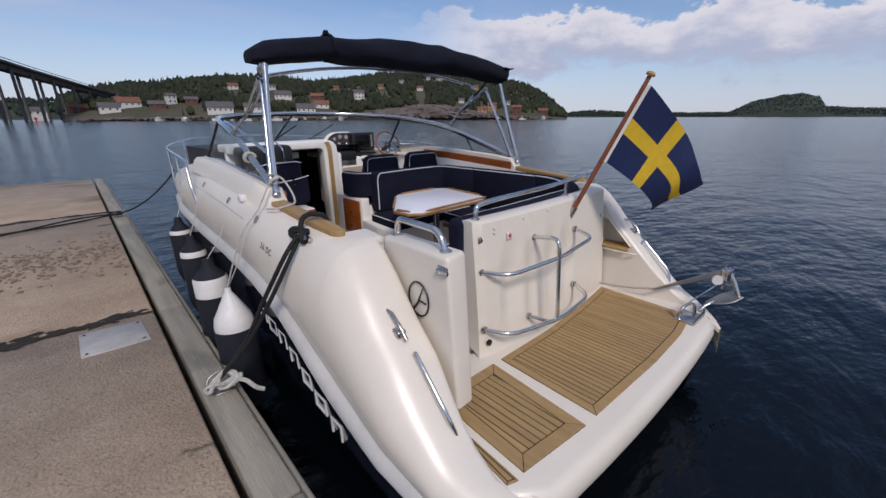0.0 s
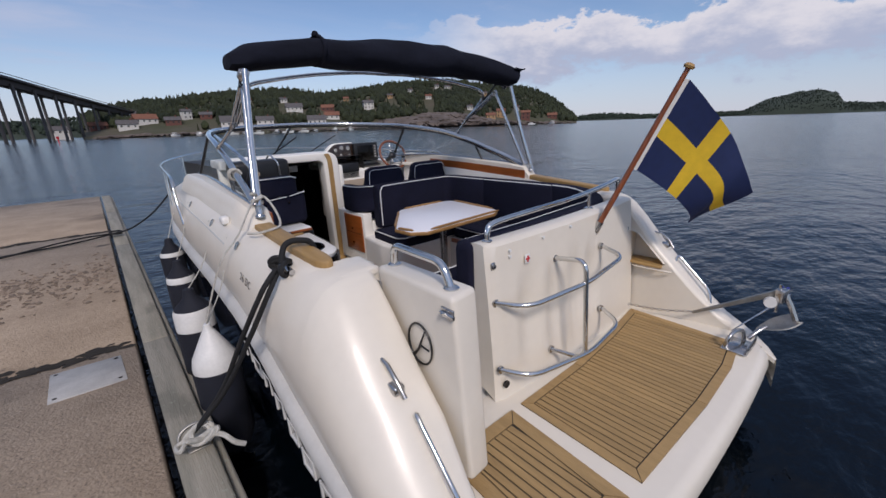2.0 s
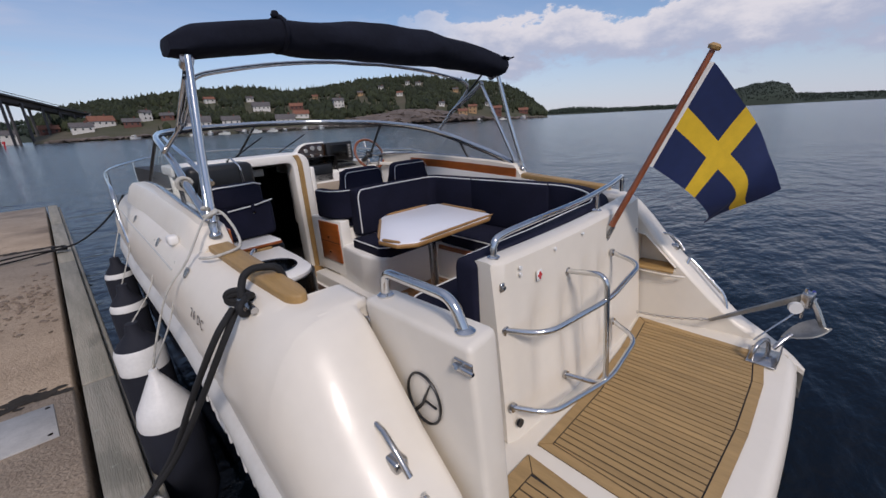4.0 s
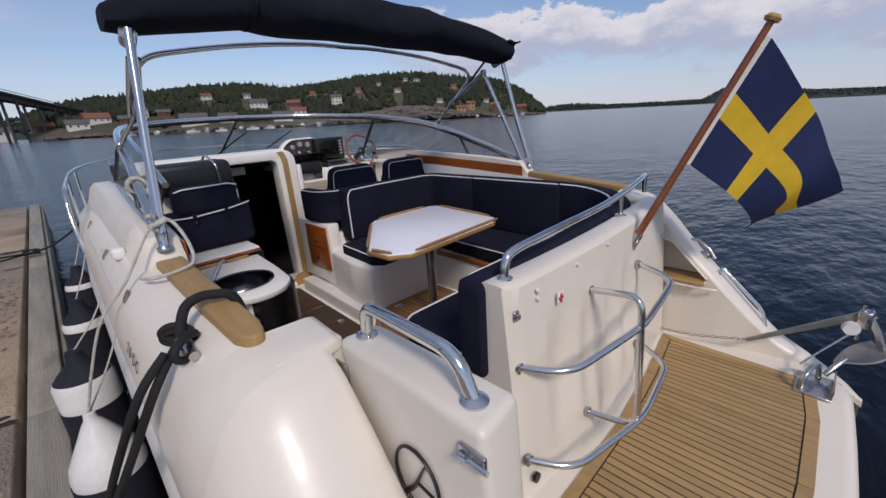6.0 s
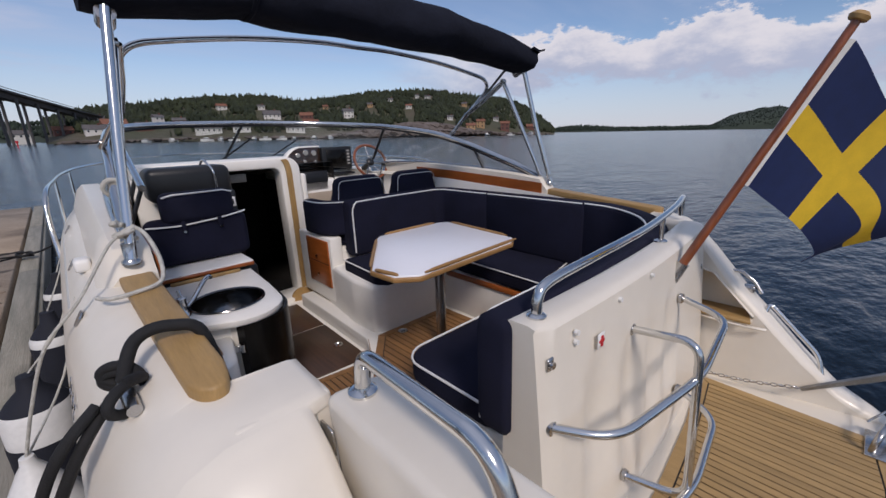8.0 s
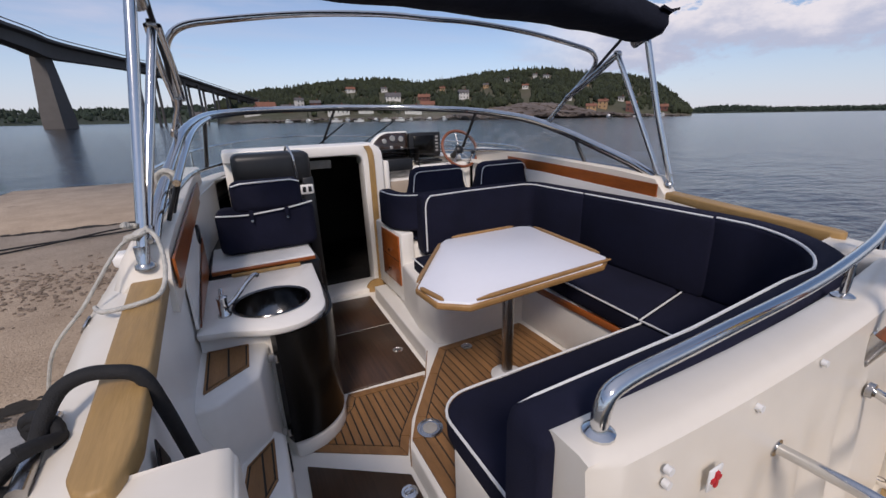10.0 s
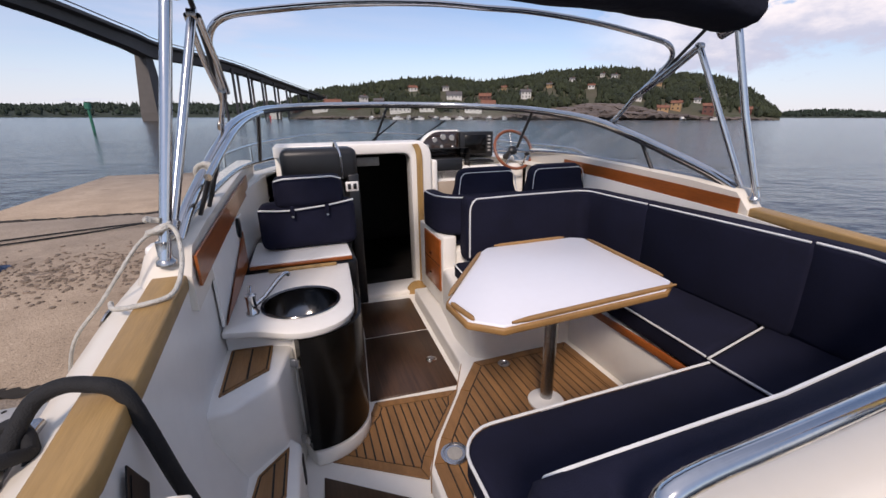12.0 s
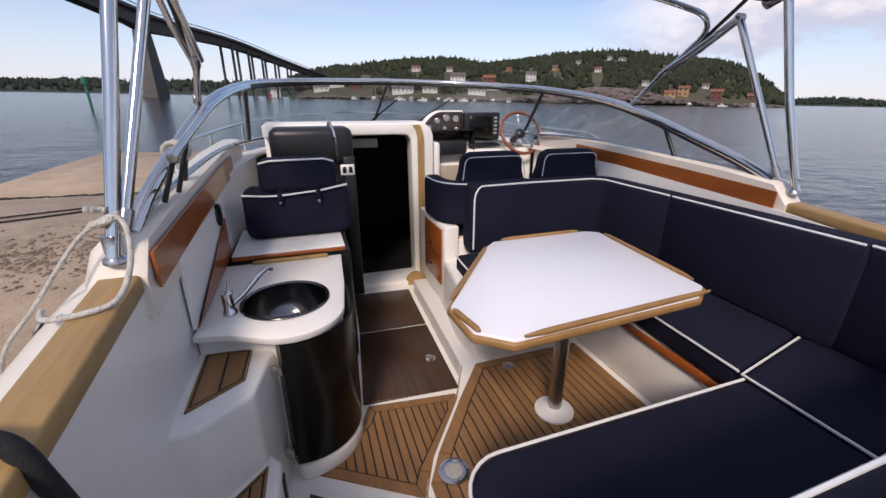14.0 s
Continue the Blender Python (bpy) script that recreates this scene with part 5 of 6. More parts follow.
    part("rim", tube(rim, 0.014, 10, closed=True), BRASSW, w, "varnished wooden rim")
    for k in range(5):
        a = 2 * math.pi * k / 5 + math.pi / 2
        part("spoke", tube([tilt @ Vector((0.03 * math.cos(a), 0.03 * math.sin(a), -0.02)), tilt @ Vector((0.185 * math.cos(a), 0.185 * math.sin(a), 0))], 0.0055, 8), STEEL, w)
    part("hub", lathe([(0, -0.03), (0.035, -0.03), (0.045, -0.01), (0.03, 0.008), (0, 0.012)], (0, 0, 0), 20, m=tilt), BLACK, w)
    part("column", tube([tilt @ Vector((0, 0, -0.02)), tilt @ Vector((0, 0, -0.2))], 0.03, 12), BLACK, w)


helm()


# ---- mooring, fenders, anchor and small deck gear ----
def coil_noise(p, k):
    return Vector(p) + Vector((noise.noise(Vector(p) * 9 + Vector((k, 0, 0))), noise.noise(Vector(p) * 9 + Vector((0, k, 3))), noise.noise(Vector(p) * 9 + Vector((5, 0, k))))) * 0.01


def fender(x, y, ztop, r, white_top, length, band=0.14):
    f = thing("fender", "navy covered fender with white end hanging from a line" if not white_top else "white teardrop fender in a navy cover hanging from a line", "fender", group="fenders along the hull")
    if white_top:
        prof = [(0, 0), (0.018, -0.004), (0.022, -0.03), (0.035, -0.05), (r * 0.62, -0.13), (r * 0.92, -0.20), (r, -0.25), (r, -0.275)]
        part("top", lathe(prof, (x, y, ztop), 24), RUBBER, f, "white vinyl end")
        part("cover", lathe([(r * 1.02, -0.272), (r * 1.04, -0.285), (r * 1.04, -length + 0.12), (r * 0.8, -length + 0.03), (0, -length)], (x, y, ztop), 24), RUBBER_B, f, "navy knitted cover")
    else:
        part("cap", lathe([(0, 0), (0.03, -0.005), (0.04, -0.06), (r * 0.75, -0.11), (r * 0.9, -0.135)], (x, y, ztop), 20), RUBBER_B, f)
        part("band", lathe([(r * 0.9, -0.133), (r * 0.99, -0.155), (r, -0.13 - band), (r, -0.135 - band)], (x, y, ztop), 24), RUBBER, f, "white vinyl band")
        part("cover", lathe([(r * 1.02, -0.132 - band), (r * 1.03, -0.145 - band), (r * 1.03, -length + 0.12), (r * 0.8, -length + 0.03), (0, -length)], (x, y, ztop), 24), RUBBER_B, f, "navy knitted cover")
    hang = [(x, y, ztop - 0.01), on_topside(y + 0.05, 0.8)[0] + Vector((-0.02, 0, 0)), on_topside(y + 0.1, 0.5)[0]]
    part("line", tube(smooth_path(hang, 4), 0.0035, 6), ROPE_W, f, "thin white line")
    return f


fender(-1.53, 3.05, 0.95, 0.122, True, 0.85)
fender(-1.535, 3.53, 1.03, 0.118, False, 0.78)
fender(-1.49, 4.35, 1.03, 0.105, False, 0.72, 0.05)
fender(-1.45, 5.15, 1.06, 0.10, False, 0.70, 0.04)


def ropes():
    # stern line: turns on the deck cleat, over the teak cap and down to the dock ring
    c = thing("deck_cleat", "stainless horn cleat on the side deck", "cleat")
    part("bar", tube([(-1.255, 2.50, 1.372), (-1.252, 2.40, 1.378), (-1.247, 2.30, 1.368)], 0.014, 10), STEEL, c)
    for y in (2.365, 2.435):
        part("leg", tube([(-1.252, y, 1.31), (-1.252, y, 1.375)], 0.012, 8), STEEL, c)
    r = thing("stern_line", "thick black stern line made fast to the dock ring", "rope")
    over = [(-1.25, 2.41, 1.385), (-1.238, 2.43, 1.42), (-1.215, 2.45, 1.453), (-1.18, 2.455, 1.467), (-1.14, 2.45, 1.465), (-1.092, 2.44, 1.445), (-1.07, 2.44, 1.36), (-1.05, 2.45, 1.22), (-1.02, 2.46, 1.05), (-0.99, 2.48, 0.80)]
    part("loop", tube(smooth_path(over, 5), 0.0145, 10), ROPE_B, r)
    turns = []
    for k in range(34):
        a = k * 0.62
        turns.append((-1.252 + 0.034 * math.cos(a), 2.40 + 0.072 * math.sin(a * 0.5), 1.378 + 0.024 * math.sin(a) + 0.01 * math.sin(a * 0.37)))
    part("wrapping", tube(smooth_path(turns, 2), 0.0115, 8), ROPE_B, r)
    ring = DOCK_TURN @ Vector((-0.06, 0.95, DZ + 0.06))
    made_fast = TRIM.inverted() @ (ring + Vector((0.0, 0.0, 0.02)))
    for o in (0.0, 0.035):
        part("line", tube(smooth_path([(-1.265 - o, 2.39 - o, 1.38), (-1.345 - o, 2.33, 1.305), (-1.455 - o * 0.6, 2.42 + o, 1.06), (-1.575, 2.55 + o, 0.79), made_fast], 5), 0.0115, 8), ROPE_B, r)
    rg = thing("mooring_ring", "rusty steel mooring ring on the dock edge", "ring")
    part("ring", tube([ring + Vector((0.075 * math.cos(a), 0.02 * math.sin(a), 0.05 * math.sin(a) + 0.0)) for a in [2 * math.pi * k / 24 for k in range(24)]], 0.009, 8, closed=True), GALV, rg)
    part("base_plate", box(ring.x - 0.05, ring.x + 0.05, ring.y - 0.06, ring.y + 0.06, DZ + 0.004, DZ + 0.016, 0.004, 1), GALV, rg)
    k = thing("rope_knot", "frayed white rope knot tied round the mooring ring", "rope")
    pts = []
    for i in range(60):
        a = i * 0.55
        pts.append(ring + Vector((0.02 + 0.055 * math.cos(a) * (1 + 0.3 * math.sin(i * 0.3)), -0.05 + 0.045 * math.sin(a * 0.7), 0.02 + 0.03 * math.sin(a * 1.3))))
    part("knot", tube(smooth_path(pts, 2), 0.012, 7), ROPE_W, k)
    part("tail", tube(smooth_path([ring + Vector(v) for v in ((0.05, -0.06, 0.02), (0.10, -0.12, 0.02), (0.14, -0.15, -0.03), (0.18, -0.16, -0.06))], 4), 0.013, 7), ROPE_W, k)
    part("tail", tube(smooth_path([ring + Vector(v) for v in ((-0.04, -0.04, 0.02), (-0.08, -0.08, 0.0), (-0.09, -0.02, -0.01), (-0.04, -0.01, 0.0))], 4), 0.011, 7), ROPE_W, k)
    # bow line along the dock
    b = thing("bow_line", "dark bow line stretched from the dock to the bow", "rope")
    mid = Vector((-1.85, 8.41, 0.50))
    part("line", tube(smooth_path([mid, (-1.64, 8.22, 0.58), (-1.38, 7.9, 0.80), (-1.16, 7.58, 1.08), (-1.08, 7.48, 1.22)], 5), 0.012, 8), ROPE_B, b)
    for o in (0, 0.06):
        part("shore_line", tube(smooth_path([mid, (-2.37, 8.32 - o, DZ + 0.02 + o), (-3.3, 8.1 - 3 * o, DZ + 0.02), (-4.4, 7.7 - 4 * o, DZ + 0.02), (-5.2, 7.5, DZ + 0.01)], 5), 0.011, 8), ROPE_B, b)
    part("hitch", tube(smooth_path([mid + Vector((0.07 * math.cos(a), 0.07 * math.sin(a), 0.025 * math.sin(a * 0.6))) for a in [0.6 * k for k in range(24)]], 2), 0.013, 7), ROPE_B, b)
    # white fender line knotted at the canopy foot
    w = thing("white_line", "white braided line looped round the canopy foot", "rope")
    part("loop", tube(smooth_path([(-1.18, 2.98, 1.60), (-1.13, 2.99, 1.625), (-1.10, 2.97, 1.60), (-1.085, 2.90, 1.53), (-1.10, 2.83, 1.475), (-1.16, 2.80, 1.465), (-1.23, 2.82, 1.455), (-1.26, 2.88, 1.45)], 5), 0.0065, 8), ROPE_W, w)
    part("fall", tube(smooth_path([(-1.15, 2.99, 1.61), (-1.20, 2.97, 1.58), (-1.30, 2.93, 1.44), (-1.40, 2.95, 1.32), (-1.47, 3.0, 1.14), (-1.53, 3.05, 0.945)], 5), 0.005, 8), ROPE_W, w)
    turns = [(-1.15 + 0.026 * math.cos(a), 3.0 + 0.026 * math.sin(a), 1.585 + 0.006 * a) for a in [0.5 * k for k in range(22)]]
    part("wrapping", tube(turns, 0.009, 7), ROPE_W, w)
    j = thing("screen_lashing", "white cord lashed round the windscreen rail", "rope")
    part("wrapping", tube([(-1.115 + 0.035 * math.cos(a), 3.52 + 0.006 * a, 1.715 + 0.035 * math.sin(a)) for a in [0.5 * k for k in range(30)]], 0.008, 7), ROPE_W, j)


ropes()

TARP_B = material("blue_cord", (0.03, 0.04, 0.30), 0.7, var=0.1, scale=20)


def anchor():
    a = thing("stern_anchor", "stainless stern anchor on a swing-out roller arm", "anchor")
    head = Vector((1.30, 1.01, 0.865))
    start = Vector((1.14, 1.43, 0.625))
    heel, tip = Vector((1.33, 0.91, 0.665)), Vector((1.18, 1.07, 0.61))
    side = (head - start).cross(Vector((0, 0, 1))).normalized()
    rise = side.cross(head - start).normalized()
    # flat-bar shank, deeper towards the head
    rows = []
    for f in (0.0, 0.25, 0.5, 0.75, 1.0):
        p, h = start.lerp(head, f), 0.014 + 0.026 * f
        rows.append([p + side * sx * 0.009 + rise * sz for sx, sz in ((-1, 0), (1, 0), (1, -h), (-1, -h))])
    part("shank", loft(rows, closed=True, caps=True), GALV, a, smooth=20)
    part("head", prism([(head.x - 0.035, head.y - 0.03), (head.x + 0.03, head.y - 0.045), (head.x + 0.035, head.y + 0.01), (head.x - 0.03, head.y + 0.02)], head.z - 0.085, head.z + 0.005, 0.008, 2), STEEL, a)
    part("pin", tube([head + Vector((0, 0, -0.16)), head + Vector((0, 0, 0.03))], 0.008, 8), STEEL, a)
    part("arm", tube([head + Vector((0.01, -0.02, -0.02)), head.lerp(heel, 0.5) + Vector((0.012, -0.01, 0)), heel], 0.017, 6), STEEL, a)
    # fluke: a curved scoop from the heel to the tip
    ax = (tip - heel).normalized()
    cr = ax.cross(Vector((0, 0, 1))).normalized()
    rows = []
    for k in range(9):
        t = k / 8
        p = heel.lerp(tip, t) + Vector((0, 0, -0.022 * math.sin(math.pi * t)))
        w = 0.070 * math.sin(math.pi * min(1, 0.28 + 0.72 * t)) + 0.004
        rows.append([p + cr * (v * w) + Vector((0, 0, 0.30 * w * v * v)) for v in (-1, -0.5, 0, 0.5, 1)])
    part("fluke", solid(loft(rows), 0.008), GALV, a)
    part("roller", disc(head + Vector((-0.045, 0.03, -0.085)), 0.034, 0.026, side, 18), WHITE, a)
    part("lashing", tube([head + Vector((0.035 + 0.014 * math.cos(v), -0.035 + 0.004 * v, -0.01 + 0.016 * math.sin(v))) for v in [0.6 * k for k in range(20)]], 0.005, 6), TARP_B, a, "blue lashing cord")
    part("stay", tube([(1.15, 1.19, 0.56), head + Vector((0.03, -0.05, -0.03))], 0.005, 6), STEEL, a)
    part("support", tube([(1.12, 1.09, 0.555), (1.16, 1.06, 0.60), tip.lerp(heel, 0.25)], 0.014, 8), STEEL, a)
    br = thing("roller_bracket", "perforated stainless bracket on the platform corner", "bracket")
    part("plate", box(0.93, 1.14, 1.05, 1.19, 0.522, 0.532, 0.003, 1), STEEL, br)
    part("upstand", box(0.93, 1.14, 1.05, 1.056, 0.53, 0.585, 0.003, 1), STEEL, br)
    part("hoop", tube(smooth_path([(0.96, 1.17, 0.53), (0.97, 1.16, 0.60), (1.04, 1.14, 0.625), (1.11, 1.12, 0.60), (1.12, 1.11, 0.53)], 4), 0.012, 8), STEEL, br)
    for k in range(5):
        part("hole", disc((0.965 + 0.036 * k, 1.0485, 0.557), 0.008, 0.002, (0, 1, 0), 10), CAULK, br)
    c = thing("anchor_chain", "short galvanised anchor chain", "chain")
    p0, p1 = Vector((1.10, 1.86, 0.56)), start
    n = 16
    me = None
    for k in range(n):
        t = (k + 0.5) / n
        p = p0.lerp(p1, t) + Vector((0, 0, -0.015 * math.sin(math.pi * t)))
        d = (p1 - p0).normalized()
        s = d.cross(Vector((0, 0, 1))).normalized()
        q = s if k % 2 else s.cross(d)
        pts = [p + d * 0.014 * math.cos(v) + q * 0.008 * math.sin(v) for v in [2 * math.pi * i / 12 for i in range(12)]]
        part("link", tube(pts, 0.003, 5, closed=True), STEEL, c)


anchor()


def small_fittings():
    b = BOAT
    # starboard niche with a teak shelf
    part("niche_shelf", prism([(1.13, 1.66), (1.30, 1.70), (1.30, 1.925), (1.13, 1.925)], 0.885, 0.905, 0.006, 2), TEAK_CAP, b, "small varnished teak shelf")
    part("niche_lip", tube(smooth_path([(1.155, 1.93, 0.872), (1.14, 1.80, 0.868), (1.145, 1.66, 0.868), (1.165, 1.60, 0.865)], 5), 0.008, 6), GEL, b)
    # transom fittings
    part("cross_mark", box(-0.195, -0.155, 1.846, 1.850, 1.235, 1.285, 0.001, 1), WHITE, b)
    part("cross_bar", box(-0.190, -0.160, 1.843, 1.847, 1.2555, 1.2645, 0), RED, b)
    part("cross_bar", box(-0.1795, -0.1705, 1.842, 1.846, 1.243, 1.277, 0), RED, b)
    part("shore_socket", merge(box(-0.425, -0.395, 1.872, 1.884, 1.252, 1.292, 0.006), disc((-0.41, 1.868, 1.272), 0.010, 0.008, (0, 1, 0), 12)), STEEL, b)
    for x, z in ((-0.30, 1.33), (-0.02, 1.34), (0.25, 1.35), (-0.30, 1.30), (0.40, 1.10)):
        part("stud", disc((x, 1.862, z), 0.008, 0.012, (0, 1, 0), 10), WHITE, b)
    part("drain_cover", disc((-0.40, 1.80, 0.62), 0.02, 0.012, (0, 1, 0), 12), BLACK, b)
    for x, z in ((1.09, 1.16), (1.08, 0.98)):
        part("lock", box(x - 0.008, x + 0.008, 1.90, 1.906, z - 0.015, z + 0.015, 0.002, 1), STEEL, b)
    # drain and hatch lifts in the sole
    part("sole_ring", lathe([(0, 0), (0.058, 0), (0.058, 0.005), (0.046, 0.007), (0.044, 0.004), (0, 0.004)], (-0.285, 2.885, 0.602), 24), STEEL, b, "round stainless floor drain")
    part("sole_cap", disc((-0.285, 2.885, 0.6065), 0.032, 0.004, (0, 0, 1), 18), PLATE, b)
    for x, y, z in ((-0.12, 3.72, 0.496), (0.20, 3.38, 0.602), (-0.46, 2.72, 0.496)):
        part("hatch_lift", lathe([(0, 0), (0.034, 0), (0.034, 0.004), (0.024, 0.005), (0.022, 0.002), (0, 0.002)], (x, y, z), 16), CHROME, b)
        part("lift_bar", box(x - 0.018, x + 0.018, y - 0.005, y + 0.005, z + 0.002, z + 0.006, 0.001, 1), STEEL, b)
    part("courtesy_slot", prism([(-0.868, 2.92), (-0.855, 2.92), (-0.855, 2.96), (-0.868, 2.96)], 0.62, 0.74, 0.006, 2), BLACK, b)
    # diamond emblem inside the coaming, by the gate
    bm = bmesh.new()
    for s, x in ((1.0, -1.077), (0.75, -1.075)):
        vs = [bm.verts.new((x, 2.36 + s * dy, 1.26 + s * dz)) for dy, dz in ((-0.05, 0), (0, -0.09), (0.05, 0), (0, 0.09))]
        bm.faces.new(vs)
    part("diamond_emblem", solid(bm, 0.003), BLACK, b)
    # teak foot wedge beside the companionway
    part("foot_wedge", disc((0.09, 4.735, 0.50), 0.10, 0.035, (0.3, 1, 0), 24, bevel=0.006), TEAK_CAP, b)
    # navigation light on the side deck and low ventilator
    part("side_vent", box(-1.30, -1.25, 3.28, 3.36, 1.44, 1.49, 0.015, 3), WHITE, b)
    for y, f in ((2.95, 0.50), (3.55, 0.50), (4.3, 0.50)):
        p, nn = on_topside(y, f)
        part("deck_filler", disc(p + nn * 0.001, 0.026, 0.005, nn, 18), STEEL, b)
    # model writing on the topside
    for k, character in enumerate("26DC"):
        cu = bpy.data.curves.new("model_character", "FONT")
        cu.body, cu.size, cu.extrude = character, 0.055, 0.001
        tmp = new("writing_tmp", cu)
        me = bpy.data.meshes.new_from_object(tmp)
        bpy.data.objects.remove(tmp)
        me.materials.append(STEEL)
        w = new("model_character", me)
        w.parent = b
        p, nn = on_topside(2.78 - (0.0, 0.033, 0.082, 0.124)[k], 0.66)
        rgt = Vector((0, -1, 0))
        upv = -rgt.cross(nn)
        w.matrix_world = Matrix(((rgt.x, upv.x, nn.x, p.x + nn.x * 0.004), (rgt.y, upv.y, nn.y, p.y), (rgt.z, upv.z, nn.z, p.z + nn.z * 0.004), (0, 0, 0, 1)))
    # hull name as plain light bars
    for k in range(7):
        yy = 2.95 - 0.155 * k
        x = XC - (lerp_tab(BEAM_U, yy) - 0.014)
        z = lerp_tab(KNUCKLE, yy) - 0.235
        wide = 0.052 if k not in (1, 5) else 0.06
        for o in (-1, 1):
            part("name_bar", box(x - 0.004, x + 0.006, yy + o * wide - 0.007, yy + o * wide + 0.007, z - 0.05, z + 0.05, 0), WHITE, b)
        for o in ((1, -1) if k in (1, 4, 5) else (1,)):
            part("name_bar", box(x - 0.004, x + 0.006, yy - wide + 0.013, yy + wide - 0.013, z + o * 0.043 - 0.006, z + o * 0.043 + 0.006, 0), WHITE, b)
    # windscreen wipers and helm details seen through the glass
    for x in (0.0, 0.55):
        part("wiper", tube([(x, 6.55, 1.64), (x + 0.12, 6.25, 1.78), (x + 0.25, 5.95, 1.92)], 0.008, 6), BLACK, b)
    part("throttle", tube([(1.22, 5.0, 1.52), (1.23, 4.96, 1.60)], 0.010, 8), CHROME, b)
    part("throttle_knob", lathe([(0, -0.02), (0.02, -0.012), (0.024, 0.005), (0, 0.022)], (1.23, 4.955, 1.61), 12), BLACK, b)


small_fittings()


def set_afloat():
    """Gives the boat and all that she carries her trim."""
    ashore = ("dock", "mooring_ring", "rope_knot", "bow_line")
    for ob in scene.collection.objects:
        if ob.type == "EMPTY" and ob.parent is None and ob.name not in ashore:
            ob.matrix_world = TRIM @ ob.matrix_world


set_afloat()


def dock_things():
    p = thing("service_plate", "grey zinc cover plate let into the dock", "plate")
    part("cover", prism([(-2.345, 3.655), (-1.965, 3.645), (-1.985, 4.03), (-2.355, 4.05)], DZ - 0.01, DZ + 0.008, 0.002, 1), PLATE, p)
    for x, y in ((-2.315, 3.69), (-2.0, 3.69), (-2.01, 4.0), (-2.325, 4.02)):
        part("screw", disc((x, y, DZ + 0.006), 0.012, 0.004, (0, 0, 1), 10), STEEL, p)
    rnd = random.Random(4)
    bm = bmesh.new()
    for k in range(1100):
        x, y = -1.95 - 3.2 * rnd.random() ** 1.1, 6.30 + rnd.gauss(0, 0.38)
        s = rnd.uniform(0.008, 0.032)
        m = Matrix.Translation((x, y, DZ + 0.003)) @ Matrix.Rotation(rnd.uniform(0, 6.3), 4, "Z") @ Matrix.Diagonal((s, s * rnd.uniform(0.5, 1.1), 0.008, 1))
        b2 = [bm.verts.new(m @ Vector((math.cos(a), math.sin(a), 0))) for a in (0, 1.1, 2.3, 3.4, 4.6, 5.4)]
        t2 = [bm.verts.new(m @ Vector((0.7 * math.cos(a), 0.7 * math.sin(a), 1))) for a in (0, 1.1, 2.3, 3.4, 4.6, 5.4)]
        bm.faces.new(t2)
        for i in range(6):
            bm.faces.new((b2[i], b2[(i + 1) % 6], t2[(i + 1) % 6], t2[i]))
    ob = part("concrete_rubble", bm, CHIPS, smooth=0)
    tagged(ob, "broken brown and grey concrete chips scattered over the dock", "rubble", kind="stuff")
    # dirt and moss along the slab joints
    bm = bmesh.new()
    for y0 in (4.20, 8.98):
        for k in range(260):
            x = -1.93 - 3.3 * rnd.random()
            y = y0 + rnd.gauss(0, 0.03)
            s = rnd.uniform(0.01, 0.045)
            bm.faces.new([bm.verts.new((x + s * rnd.uniform(0.6, 1.3) * math.cos(a) * 1.6, y + s * math.sin(a) * rnd.uniform(0.5, 1.1), DZ + 0.002 + 0.004 * rnd.random())) for a in (0, 1, 2, 3, 4, 5.2)])
    ob = part("joint_dirt", bm, DIRT, smooth=0)
    tagged(ob, "dark soil and moss along the dock joints", "dirt", kind="stuff")
    t = thing("blue_tarpaulin", "crumpled dark blue tarpaulin on the dock", "tarpaulin")
    rows = []
    for i in range(17):
        row = []
        for j in range(17):
            u, v = i / 8 - 1, j / 8 - 1
            h = max(0, 1 - (u * u + v * v)) ** 0.5
            row.append((-4.05 + 0.42 * u, 6.44 + 0.30 * v, DZ + 0.005 + h * (0.22 + 0.10 * noise.noise((u * 3, v * 3, 2)))))
        rows.append(row)
    part("cloth", loft(rows), TARP, t, smooth=80)


CHIPS = material("concrete_chips", (0.22, 0.165, 0.12), 0.9, var=0.2, scale=8, rand=0.7)
DIRT = material("joint_soil", (0.035, 0.028, 0.02), 0.95, var=0.3, scale=12)
TARP = material("blue_tarpaulin_cloth", (0.02, 0.05, 0.12), 0.6, var=0.2, scale=4)
dock_things()


# ---- the far shore ----
def polar(az, d, z=0.0):
    return Vector((d * math.sin(radians(az)), d * math.cos(radians(az)), z))


HILL_EL = ((-1, 1.6), (2, 2.7), (5, 3.3), (9, 3.7), (13, 4.2), (18, 4.5), (21, 4.5), (25, 4.1), (29, 4.5), (33, 5.2), (37, 5.4), (41.5, 5.5), (46, 4.9), (50, 4.3), (52.2, 3.9), (54.5, 3.0), (56, 2.0), (57.3, 0.9), (58.4, 0.05))
SHORE_D = ((-1, 300), (8, 285), (20, 275), (35, 285), (47, 310), (58.2, 350))

DEEP = 160.0


def hill_height(az, t):
    el, d0 = lerp_tab(HILL_EL, az), lerp_tab(SHORE_D, az)
    d = d0 + DEEP * t
    top = math.tan(radians(el)) * (d0 + DEEP)
    p = polar(az, d)
    h = top * (0.04 + 0.96 * (t ** 0.9)) * (1 + 0.16 * (1 - 0.8 * t) * noise.noise(p * 0.022)) + 1.4 * noise.noise(p * 0.07)
    return max(0.3 if t > 0 else -1, h) if t > 0 else -1.0


